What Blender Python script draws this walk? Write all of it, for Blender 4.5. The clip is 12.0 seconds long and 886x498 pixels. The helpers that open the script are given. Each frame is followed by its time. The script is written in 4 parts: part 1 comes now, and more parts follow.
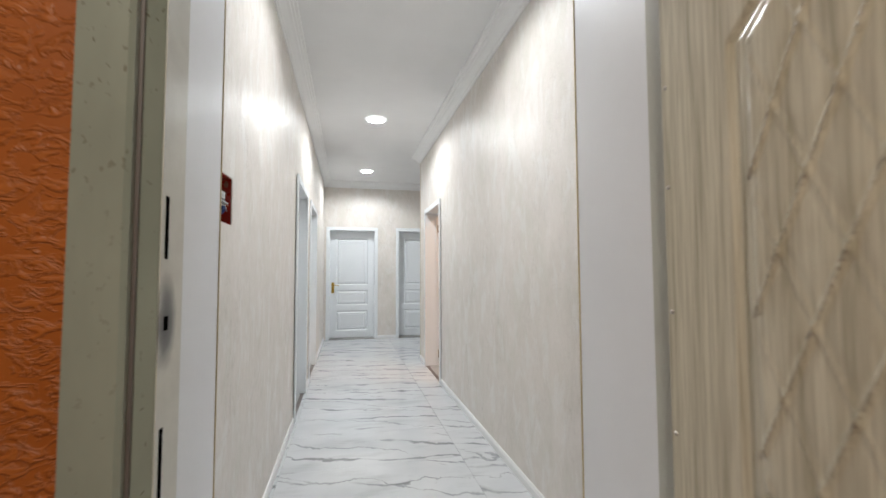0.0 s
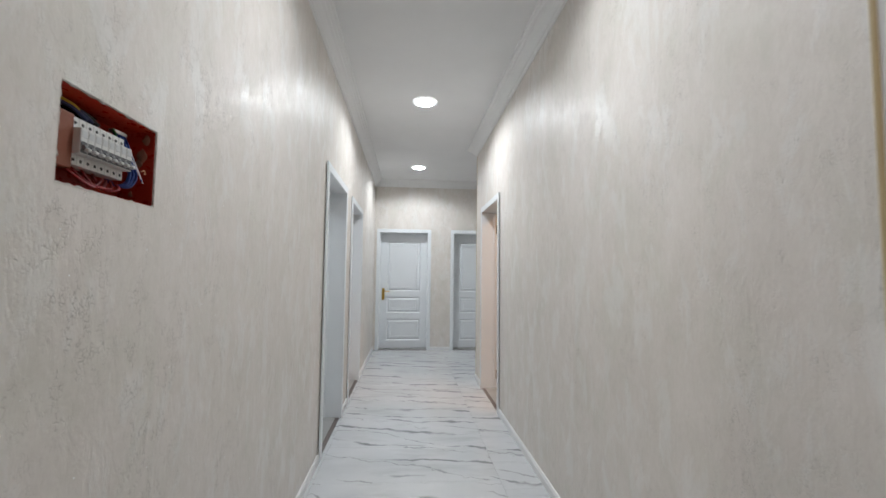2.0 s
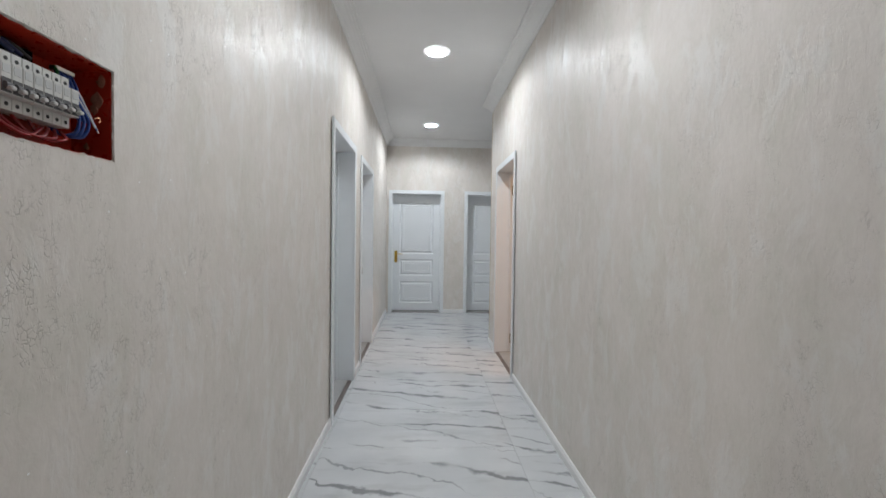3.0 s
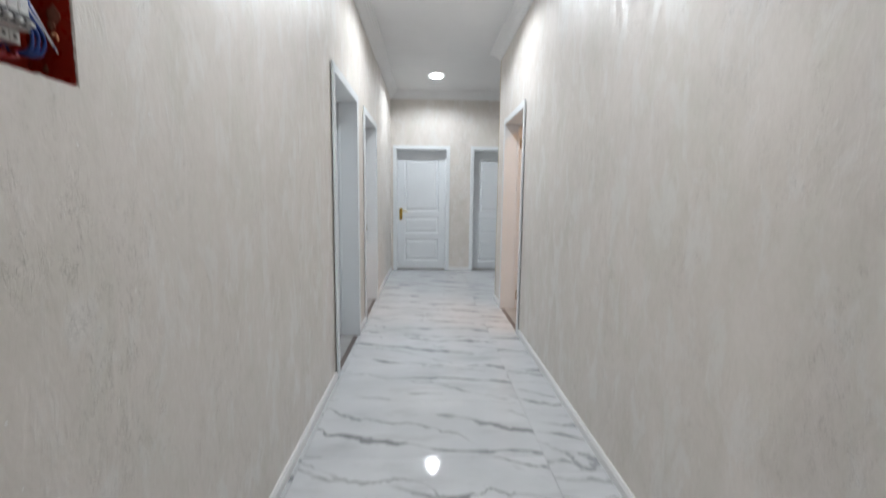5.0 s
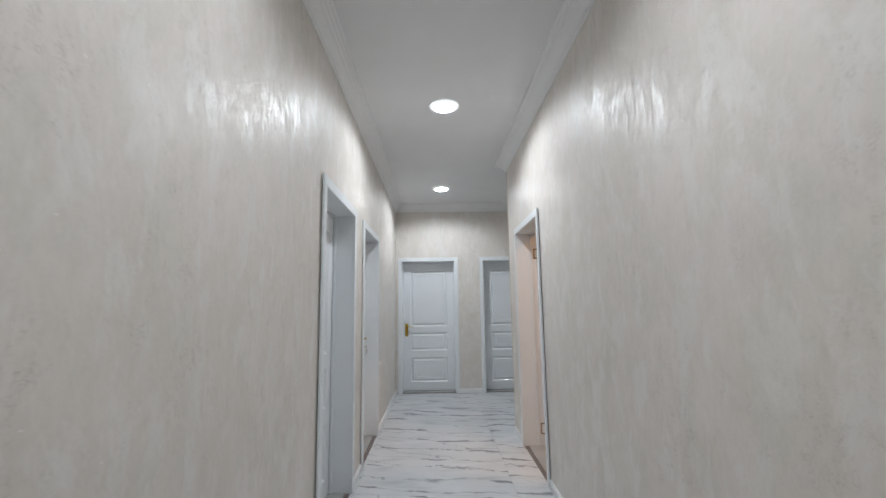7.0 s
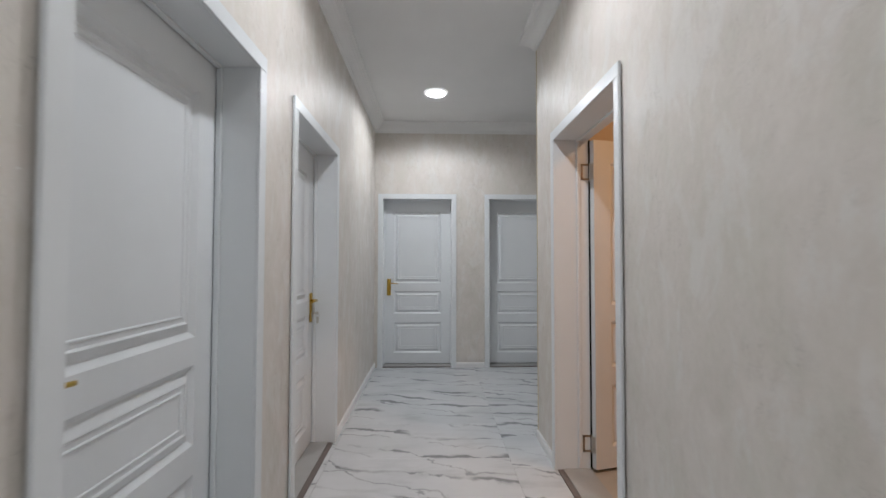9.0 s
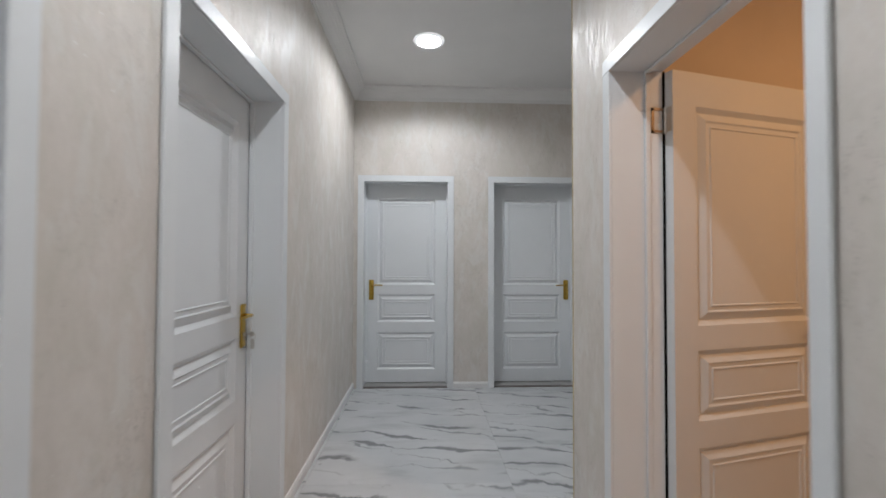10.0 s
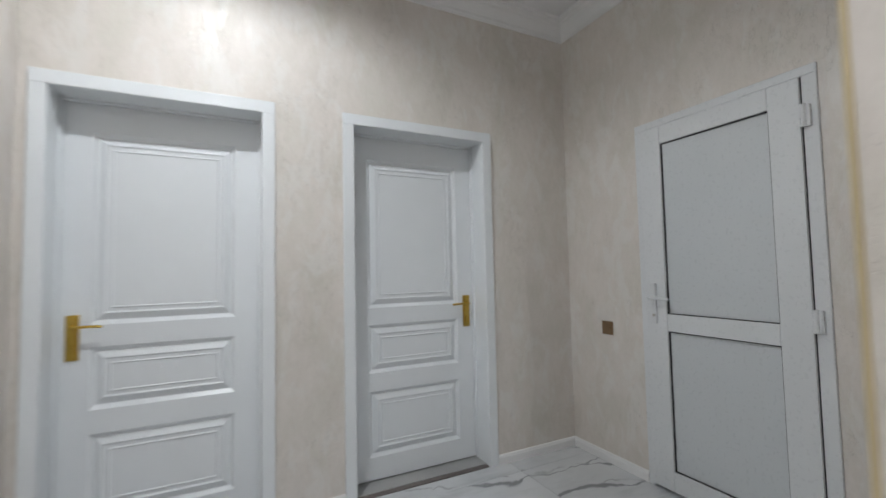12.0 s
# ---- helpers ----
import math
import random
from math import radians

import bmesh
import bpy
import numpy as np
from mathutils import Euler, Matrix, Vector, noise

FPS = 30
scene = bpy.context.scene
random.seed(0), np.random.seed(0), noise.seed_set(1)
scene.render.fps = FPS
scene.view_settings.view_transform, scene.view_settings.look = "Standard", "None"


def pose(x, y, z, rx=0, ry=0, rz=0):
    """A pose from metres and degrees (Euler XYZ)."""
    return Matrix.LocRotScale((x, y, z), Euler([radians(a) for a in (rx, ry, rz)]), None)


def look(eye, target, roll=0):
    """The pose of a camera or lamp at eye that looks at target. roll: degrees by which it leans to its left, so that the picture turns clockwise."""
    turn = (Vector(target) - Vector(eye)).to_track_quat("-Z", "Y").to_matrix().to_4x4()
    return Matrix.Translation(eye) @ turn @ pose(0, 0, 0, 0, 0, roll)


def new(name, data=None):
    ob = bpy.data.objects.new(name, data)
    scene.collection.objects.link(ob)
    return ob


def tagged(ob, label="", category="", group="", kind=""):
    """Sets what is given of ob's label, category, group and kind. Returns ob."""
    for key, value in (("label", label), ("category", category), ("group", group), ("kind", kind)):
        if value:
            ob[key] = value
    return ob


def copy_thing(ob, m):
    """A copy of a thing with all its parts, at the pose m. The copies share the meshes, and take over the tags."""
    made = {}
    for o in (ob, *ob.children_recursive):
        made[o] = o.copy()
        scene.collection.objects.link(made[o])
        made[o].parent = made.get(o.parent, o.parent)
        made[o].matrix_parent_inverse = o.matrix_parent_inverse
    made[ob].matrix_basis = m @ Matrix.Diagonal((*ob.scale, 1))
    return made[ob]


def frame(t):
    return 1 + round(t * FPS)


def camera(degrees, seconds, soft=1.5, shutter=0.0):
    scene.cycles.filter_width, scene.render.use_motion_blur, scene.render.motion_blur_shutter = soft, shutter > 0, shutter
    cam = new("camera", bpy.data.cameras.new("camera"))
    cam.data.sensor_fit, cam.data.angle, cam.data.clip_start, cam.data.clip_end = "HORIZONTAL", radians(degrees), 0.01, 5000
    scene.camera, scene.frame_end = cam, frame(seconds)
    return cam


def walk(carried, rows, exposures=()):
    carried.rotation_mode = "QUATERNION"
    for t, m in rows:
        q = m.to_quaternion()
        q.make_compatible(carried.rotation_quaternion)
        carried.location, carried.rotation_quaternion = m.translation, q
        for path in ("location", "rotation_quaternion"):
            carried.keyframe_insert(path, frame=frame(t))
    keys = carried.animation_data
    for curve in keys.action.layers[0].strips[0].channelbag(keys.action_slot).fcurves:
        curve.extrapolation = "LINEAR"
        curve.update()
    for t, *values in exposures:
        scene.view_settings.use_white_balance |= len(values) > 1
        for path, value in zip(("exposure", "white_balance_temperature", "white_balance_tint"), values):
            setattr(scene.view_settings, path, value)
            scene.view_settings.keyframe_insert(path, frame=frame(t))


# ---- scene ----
cam = camera(92.7, 12.0, 1.5, 0.4)
PATH = [
    (0, (0.447, -0.05, 1.292), (0.885, 1.898, 1.398), -0.2),
    (0.5, (0.464, 0.148, 1.285), (0.863, 2.104, 1.407), 0.2),
    (1, (0.461, 0.332, 1.324), (0.772, 2.302, 1.478), 0.3),
    (1.5, (0.573, 0.526, 1.323), (0.785, 2.509, 1.477), 0.5),
    (2, (0.614, 0.681, 1.318), (0.775, 2.67, 1.446), 0.7),
    (2.5, (0.597, 0.799, 1.328), (0.731, 2.793, 1.391), 0.8),
    (3, (0.635, 0.837, 1.328), (0.733, 2.834, 1.275), 0.8),
    (4.8, (0.64, 0.918, 1.242), (0.71, 2.882, 0.871), 0.7),
    (5, (0.637, 0.918, 1.284), (0.711, 2.902, 1.041), 0.7),
    (5.5, (0.632, 0.899, 1.362), (0.716, 2.896, 1.416), -0.1),
    (6, (0.597, 0.922, 1.383), (0.688, 2.908, 1.607), -0.9),
    (6.5, (0.635, 1.126, 1.374), (0.689, 3.103, 1.670), -0.9),
    (7, (0.663, 1.387, 1.373), (0.696, 3.369, 1.637), -0.9),
    (8.8, (0.738, 2.856, 1.314), (0.768, 4.854, 1.382), 0.2),
    (9, (0.709, 3.028, 1.308), (0.762, 5.026, 1.368), 0.1),
    (9.5, (0.756, 3.512, 1.31), (0.805, 5.51, 1.367), 0.3),
    (10, (0.727, 3.991, 1.305), (0.81, 5.989, 1.352), 0.2),
    (10.5, (0.74, 4.48, 1.302), (0.879, 6.474, 1.358), -0.1),
    (11, (0.733, 4.983, 1.261), (1.029, 6.959, 1.337), -0.6),
    (11.5, (0.72, 5.465, 1.283), (1.274, 7.385, 1.36), -1.0),
    (12, (0.824, 5.954, 1.255), (1.711, 7.744, 1.355), -1.2),
]
EXPOSURES = [(0.0, 0.58, 6430, 9), (0.6, 0.55, 6430, 9), (1.2, 0.46, 6390, 9), (2.0, 0.22, 6300, 9), (3.0, 0.10, 6250, 9), (4.0, 0.24, 6230, 9),
             (5.0, 0.29, 6210, 9), (5.6, 0.15, 6210, 9), (7.0, -0.02, 6180, 9), (9.0, -0.18, 6380, 11), (10.0, -0.18, 6400, 11), (10.5, -0.12, 6360, 10),
             (11.0, 0.06, 6380, 10), (11.5, 0.14, 6400, 10), (12.0, 0.18, 6420, 10)]
walk(cam, [(t, look(eye, target, roll)) for t, eye, target, roll in PATH], EXPOSURES)

# ---- plan ----
XE = 1.505            # corridor's east wall
Y0, Y1 = 1.088, 8.3   # corridor's south and north walls
YC = 6.19             # corner where the corridor opens into the hall
XH = 3.003            # hall's east wall
ZC = 3.036            # ceiling
DOOR_TOP = 2.09       # clear opening
CASE = 0.062          # casing width
LAMP_Y = (2.218, 4.762, 7.306)
LAMP_X = 0.748

# ---- world and lights ----
world = bpy.data.worlds.new("world")
scene.world = world
world.use_nodes = True
world.node_tree.nodes["Background"].inputs[0].default_value = (0.6, 0.7, 0.9, 1)
world.node_tree.nodes["Background"].inputs[1].default_value = 0.02


COOL = (0.945, 0.980, 1.0)


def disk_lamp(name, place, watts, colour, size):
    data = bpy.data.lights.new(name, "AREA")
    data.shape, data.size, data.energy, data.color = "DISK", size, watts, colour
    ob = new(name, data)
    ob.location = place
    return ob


for ly, bulb, beam in zip(LAMP_Y, (15.5, 31.0, 34.0), (10.2, 9.4, 11.0)):
    data = bpy.data.lights.new("downlight_lamp", "POINT")
    data.energy, data.color, data.shadow_soft_size = bulb, COOL, 0.016
    new("downlight_lamp", data).location = (LAMP_X, ly, ZC + 0.023)
    disk_lamp("downlight_lamp", (LAMP_X, ly, ZC + 0.042), beam, COOL, 0.15)
disk_lamp("room_lamp", (2.75, 4.5, 2.90), 22.0, (1.0, 0.55, 0.25), 0.22)
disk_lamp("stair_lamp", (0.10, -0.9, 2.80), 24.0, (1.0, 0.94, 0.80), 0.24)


# ---- materials ----
def nodes(name, rough=0.5, metal=0.0, colour=(0.8, 0.8, 0.8)):
    m = bpy.data.materials.new(name)
    m.use_nodes = True
    b = m.node_tree.nodes["Principled BSDF"]
    b.inputs["Base Color"].default_value = (*colour, 1)
    b.inputs["Roughness"].default_value, b.inputs["Metallic"].default_value = rough, metal
    return m, m.node_tree, b


def put(tree, kind, **values):
    n = tree.nodes.new(kind)
    for k, v in values.items():
        n.inputs[k.replace("_", " ")].default_value = v
    return n


def place_coords(tree, scale=(1, 1, 1), turn=0.0, tile=False):
    """World position, stretched; with tile, shifted at random from piece to piece."""
    geo = tree.nodes.new("ShaderNodeNewGeometry")
    vec = geo.outputs["Position"]
    if tile:
        info = tree.nodes.new("ShaderNodeObjectInfo")
        mul = tree.nodes.new("ShaderNodeVectorMath")
        mul.operation = "MULTIPLY_ADD"
        tree.links.new(info.outputs["Random"], mul.inputs[0])
        mul.inputs[1].default_value = (37.0, 53.0, 0.0)
        tree.links.new(vec, mul.inputs[2])
        vec = mul.outputs[0]
    mp = tree.nodes.new("ShaderNodeMapping")
    mp.inputs["Scale"].default_value = scale
    mp.inputs["Rotation"].default_value = (0, 0, turn)
    tree.links.new(vec, mp.inputs["Vector"])
    return mp.outputs[0]


def noise_at(tree, vec, scale, detail=4.0, rough=0.5, distort=0.0):
    n = put(tree, "ShaderNodeTexNoise", Scale=scale, Detail=detail, Roughness=rough, Distortion=distort)
    tree.links.new(vec, n.inputs["Vector"])
    return n.outputs["Fac"]


def ramp(tree, fac, stops):
    r = tree.nodes.new("ShaderNodeValToRGB")
    els = r.color_ramp.elements
    while len(els) < len(stops):
        els.new(0.5)
    for e, (p, c) in zip(els, stops):
        e.position = p
        e.color = (*c, 1) if len(c) == 3 else c
    tree.links.new(fac, r.inputs[0])
    return r.outputs[0]


def maths(tree, op, a, b):
    n = tree.nodes.new("ShaderNodeMath")
    n.operation = op
    for k, v in enumerate((a, b)):
        if isinstance(v, (int, float)):
            n.inputs[k].default_value = v
        else:
            tree.links.new(v, n.inputs[k])
    return n.outputs[0]


def blend(tree, fac, a, b, mode="MIX"):
    n = tree.nodes.new("ShaderNodeMix")
    n.data_type, n.blend_type = "RGBA", mode
    for key, v in ((0, fac), (6, a), (7, b)):
        if isinstance(v, (int, float)):
            n.inputs[key].default_value = v
        elif isinstance(v, tuple):
            n.inputs[key].default_value = (*v, 1)
        else:
            tree.links.new(v, n.inputs[key])
    return n.outputs[2]


def bump(tree, bsdf, height, strength, distance):
    n = put(tree, "ShaderNodeBump", Strength=strength, Distance=distance)
    tree.links.new(height, n.inputs["Height"])
    tree.links.new(n.outputs[0], bsdf.inputs["Normal"])


def grey(v):
    return (v, v, v)


def plaster_wall():
    """Pearly cream decorative plaster: upright trowel strokes, smooth pale patches, crackled flecks and a few mica
    glints painted as white dots.
    """
    m, t, b = nodes("pearl_plaster", 0.42)
    streak = noise_at(t, place_coords(t, (1, 1, 0.60)), 9, 6, 0.62, 0.9)
    cloud = noise_at(t, place_coords(t, (1, 1, 0.70)), 2.4, 5, 0.60)
    hue = noise_at(t, place_coords(t, (1, 1, 0.55)), 5.5, 5, 0.62, 0.6)
    grit = noise_at(t, place_coords(t, (1, 1, 0.6)), 58, 4, 0.62, 0.8)
    smooth = ramp(t, noise_at(t, place_coords(t, (1, 1, 0.45)), 7.5, 7, 0.68, 0.4), [(0.515, grey(0)), (0.60, grey(1))])
    col = ramp(t, streak, [(0.34, (0.598, 0.556, 0.500)), (0.50, (0.681, 0.639, 0.588)), (0.66, (0.744, 0.708, 0.664))])
    col = blend(t, 0.45, col, ramp(t, cloud, [(0.34, (0.607, 0.567, 0.508)), (0.66, (0.738, 0.695, 0.648))]))
    col = blend(t, 0.50, col, ramp(t, hue, [(0.36, (0.640, 0.612, 0.548)), (0.50, (0.700, 0.645, 0.600)), (0.64, (0.760, 0.700, 0.665))]))
    col = blend(t, 0.10, col, ramp(t, grit, [(0.32, (0.49, 0.45, 0.40)), (0.68, (0.84, 0.80, 0.76))]))
    col = blend(t, maths(t, "MULTIPLY", smooth, 0.44), col, (0.760, 0.750, 0.728))
    trowel = noise_at(t, place_coords(t, (1, 1, 0.42)), 34, 5, 0.60, 0.9)
    base = place_coords(t, (1, 1, 0.62))
    warp = put(t, "ShaderNodeTexNoise", Scale=26.0, Detail=3.0)
    t.links.new(base, warp.inputs["Vector"])
    shrink = t.nodes.new("ShaderNodeVectorMath")
    shrink.operation = "SCALE"
    shrink.inputs["Scale"].default_value = 0.035
    t.links.new(warp.outputs["Color"], shrink.inputs[0])
    wob = t.nodes.new("ShaderNodeVectorMath")
    wob.operation = "ADD"
    t.links.new(base, wob.inputs[0])
    t.links.new(shrink.outputs[0], wob.inputs[1])
    cell = put(t, "ShaderNodeTexVoronoi", Scale=112.0, Randomness=1.0)
    cell.feature = "DISTANCE_TO_EDGE"
    t.links.new(wob.outputs[0], cell.inputs["Vector"])
    gaps = ramp(t, cell.outputs["Distance"], [(0.0, grey(1)), (0.075, grey(0))])
    patch = ramp(t, noise_at(t, place_coords(t, (1, 1, 0.55)), 4.2, 6, 0.72), [(0.49, grey(0)), (0.60, grey(1))])
    fleck = ramp(t, noise_at(t, place_coords(t, (1, 1, 0.55)), 34, 3, 0.6), [(0.47, grey(0)), (0.55, grey(1))])
    cracks = maths(t, "MULTIPLY", maths(t, "MULTIPLY", gaps, patch), fleck)
    col = blend(t, maths(t, "MULTIPLY", cracks, 0.46), col, (0.30, 0.27, 0.235))
    # sparkle of the mica is put into the colour as sparse near-white dots
    mica = put(t, "ShaderNodeTexVoronoi", Scale=24.0, Randomness=1.0)
    t.links.new(place_coords(t), mica.inputs["Vector"])
    pick = t.nodes.new("ShaderNodeSeparateXYZ")
    t.links.new(mica.outputs["Color"], pick.inputs[0])
    painted_glint = maths(t, "MULTIPLY", maths(t, "LESS_THAN", mica.outputs["Distance"], 0.055), maths(t, "GREATER_THAN", pick.outputs[0], 0.86))
    col = blend(t, painted_glint, col, (0.92, 0.92, 0.92))
    t.links.new(col, b.inputs["Base Color"])
    h = maths(t, "ADD", maths(t, "ADD", maths(t, "MULTIPLY", trowel, 0.34), maths(t, "MULTIPLY", hue, 0.45)), maths(t, "MULTIPLY", grit, 0.13))
    h = maths(t, "ADD", h, maths(t, "MULTIPLY", smooth, 0.10))
    h = maths(t, "SUBTRACT", h, maths(t, "MULTIPLY", cracks, 0.22))
    bump(t, b, h, 0.50, 0.0075)
    rough = blend(t, maths(t, "MULTIPLY", smooth, 0.6), ramp(t, trowel, [(0.42, grey(0.60)), (0.62, grey(0.36))]), (0.29, 0.29, 0.29))
    t.links.new(rough, b.inputs["Roughness"])
    b.inputs["Specular IOR Level"].default_value = 0.55
    return m


def marble_tile():
    """Polished white porcelain with grey marble veins across the corridor."""
    m, t, b = nodes("marble_tile", 0.08)
    base = noise_at(t, place_coords(t, (1, 1.6, 1), 0.1, True), 1.7, 5, 0.55)
    col = ramp(t, base, [(0.3, (0.53, 0.55, 0.57)), (0.7, (0.64, 0.655, 0.67))])

    def veins(turn, gap, warp, width, seed_scale):
        """Long broken veins about gap apart; 1 on the vein."""
        vec = place_coords(t, (1, 1, 1), turn, True)
        sep = t.nodes.new("ShaderNodeSeparateXYZ")
        t.links.new(vec, sep.inputs[0])
        wob = noise_at(t, vec, seed_scale, 8, 0.58, 0.3)
        v = maths(t, "ADD", maths(t, "MULTIPLY", sep.outputs[1], 1.0 / gap), maths(t, "MULTIPLY", wob, warp / gap))
        off = maths(t, "ABSOLUTE", maths(t, "SUBTRACT", maths(t, "FRACT", v, 0.0), 0.5), 0.0)
        thick = maths(t, "MULTIPLY", ramp(t, noise_at(t, vec, 3.1, 4, 0.6), [(0.40, grey(0.0)), (0.66, grey(1.0))]), width / gap)
        line = maths(t, "SUBTRACT", 1.0, maths(t, "DIVIDE", off, maths(t, "ADD", thick, 0.0032 / gap)))
        keep = ramp(t, noise_at(t, place_coords(t, (0.7, 1.6, 1), turn, True), 2.0, 3, 0.5), [(0.43, grey(0.0)), (0.56, grey(1.0))])
        n = maths(t, "MULTIPLY", maths(t, "MAXIMUM", line, 0.0), keep)
        return maths(t, "MINIMUM", maths(t, "MULTIPLY", n, 1.7), 1.0)

    fac = maths(t, "MAXIMUM", veins(0.22, 0.26, 0.50, 0.040, 1.2), maths(t, "MULTIPLY", veins(0.36, 0.34, 0.60, 0.018, 1.7), 0.75))
    haze = ramp(t, noise_at(t, place_coords(t, (0.7, 2.4, 1), 0.16, True), 2.6, 5, 0.6), [(0.53, grey(0)), (0.75, grey(0.30))])
    col = blend(t, maths(t, "MAXIMUM", maths(t, "MULTIPLY", fac, 0.76), haze), col, (0.150, 0.153, 0.162))
    t.links.new(col, b.inputs["Base Color"])
    t.links.new(ramp(t, noise_at(t, place_coords(t), 9, 4, 0.6), [(0.3, grey(0.035)), (0.8, grey(0.085))]), b.inputs["Roughness"])
    return m


def painted(name, colour, rough, relief=0.06, scale=160.0, vary=0.05):
    m, t, b = nodes(name, rough, 0.0, colour)
    big = noise_at(t, place_coords(t), 2.3, 4, 0.55)
    lo = tuple(c * (1 - vary) for c in colour)
    hi = tuple(min(1, c * (1 + vary)) for c in colour)
    t.links.new(ramp(t, big, [(0.3, lo), (0.7, hi)]), b.inputs["Base Color"])
    fine = noise_at(t, place_coords(t), scale, 3, 0.5)
    bump(t, b, fine, relief, 0.0012)
    t.links.new(ramp(t, fine, [(0.3, grey(max(0.02, rough - 0.05))), (0.7, grey(rough + 0.06))]), b.inputs["Roughness"])
    return m


def orange_plaster():
    m, t, b = nodes("orange_plaster", 0.45)
    lump = noise_at(t, place_coords(t, (1, 1, 1.7)), 26, 5, 0.55, 1.6)
    wide = noise_at(t, place_coords(t), 3, 3, 0.5)
    t.links.new(blend(t, 0.5, ramp(t, lump, [(0.3, (0.30, 0.075, 0.010)), (0.7, (0.46, 0.135, 0.022))]),
                      ramp(t, wide, [(0.3, (0.28, 0.068, 0.009)), (0.7, (0.46, 0.13, 0.022))])), b.inputs["Base Color"])
    bump(t, b, ramp(t, lump, [(0.46, grey(0)), (0.58, grey(0.8)), (0.75, grey(1))]), 0.6, 0.006)
    return m


def oak_skin():
    """Pale oak-look film pressed over the entrance leaf."""
    m, t, b = nodes("oak_film", 0.25)
    ring = put(t, "ShaderNodeTexWave", Scale=5.5, Distortion=7.0, Detail=3.0, Detail_Scale=1.2)
    ring.bands_direction = "Y"
    t.links.new(place_coords(t, (1, 1, 0.16)), ring.inputs["Vector"])
    grain = noise_at(t, place_coords(t, (1, 1, 0.03)), 150, 4, 0.6)
    col = ramp(t, ring.outputs["Fac"], [(0.0, (0.47, 0.43, 0.325)), (0.45, (0.62, 0.58, 0.46)), (1.0, (0.66, 0.62, 0.50))])
    col = blend(t, 0.5, col, ramp(t, grain, [(0.36, (0.37, 0.335, 0.24)), (0.60, (0.70, 0.66, 0.53))]))
    t.links.new(col, b.inputs["Base Color"])
    bump(t, b, grain, 0.12, 0.001)
    return m


def jamb_paint():
    """Old grey-green enamel with rust specks."""
    m, t, b = nodes("green_enamel", 0.32)
    wide = noise_at(t, place_coords(t, (1, 1, 0.4)), 7, 4, 0.6)
    speck = noise_at(t, place_coords(t, (1, 1, 0.7)), 95, 2, 0.5)
    low = noise_at(t, place_coords(t), 4, 2, 0.5)
    col = ramp(t, wide, [(0.3, (0.26, 0.285, 0.24)), (0.7, (0.34, 0.37, 0.315))])
    dots = maths(t, "MULTIPLY", ramp(t, speck, [(0.66, grey(0)), (0.71, grey(1))]), ramp(t, low, [(0.4, grey(0.2)), (0.6, grey(1))]))
    t.links.new(blend(t, dots, col, (0.10, 0.085, 0.05)), b.inputs["Base Color"])
    bump(t, b, wide, 0.15, 0.004)
    return m


def strike_paint():
    """Cream enamel of the lock jamb, with a sooty smear round the bolt hole."""
    m, t, b = nodes("cream_enamel", 0.35)
    wide = noise_at(t, place_coords(t), 14, 4, 0.6)
    geo = t.nodes.new("ShaderNodeNewGeometry")
    d = t.nodes.new("ShaderNodeVectorMath")
    d.operation = "SUBTRACT"
    t.links.new(geo.outputs["Position"], d.inputs[0])
    d.inputs[1].default_value = (0.179, 0.668, 1.216)
    s = t.nodes.new("ShaderNodeVectorMath")
    s.operation = "MULTIPLY"
    t.links.new(d.outputs[0], s.inputs[0])
    s.inputs[1].default_value = (1, 1.15, 0.62)
    ln = t.nodes.new("ShaderNodeVectorMath")
    ln.operation = "LENGTH"
    t.links.new(s.outputs[0], ln.inputs[0])
    dist = maths(t, "ADD", ln.outputs["Value"], maths(t, "MULTIPLY", maths(t, "SUBTRACT", wide, 0.5), 0.02))
    smear = ramp(t, dist, [(0.010, grey(0.97)), (0.024, grey(0.82)), (0.048, grey(0))])
    t.links.new(blend(t, smear, ramp(t, wide, [(0.3, (0.60, 0.585, 0.52)), (0.7, (0.69, 0.675, 0.61))]), (0.05, 0.05, 0.055)), b.inputs["Base Color"])
    return m


def glow(name, colour, strength):
    m, t, b = nodes(name, 0.4, 0, (0.9, 0.9, 0.9))
    b.inputs["Emission Color"].default_value = (*colour, 1)
    b.inputs["Emission Strength"].default_value = strength
    return m


PLASTER = plaster_wall()
TILE = marble_tile()
CEILING = painted("ceiling_paint", (0.78, 0.78, 0.785), 0.7, 0.08, 90, 0.02)
COVE = painted("moulding_paint", (0.80, 0.80, 0.80), 0.55, 0.03, 90, 0.02)
REVEAL = painted("reveal_paint", (0.79, 0.80, 0.83), 0.5, 0.06, 60, 0.02)
DOOR = painted("door_enamel", (0.745, 0.772, 0.795), 0.34, 0.03, 45, 0.02)
CASING = painted("casing_enamel", (0.765, 0.792, 0.812), 0.36, 0.03, 45, 0.02)
BASE = painted("skirting_paint", (0.80, 0.80, 0.80), 0.4, 0.03, 90, 0.02)
GROUT = painted("grout", (0.56, 0.565, 0.57), 0.8, 0.2, 200, 0.08)
STONE = painted("grey_stone", (0.36, 0.36, 0.355), 0.35, 0.1, 60, 0.14)
STRIP = painted("brown_strip", (0.15, 0.125, 0.115), 0.5, 0.1, 90, 0.2)
BEAD = painted("corner_bead", (0.56, 0.46, 0.28), 0.5, 0.1, 90, 0.12)
ROOM = painted("room_plaster", (0.66, 0.57, 0.47), 0.6, 0.12, 40, 0.05)
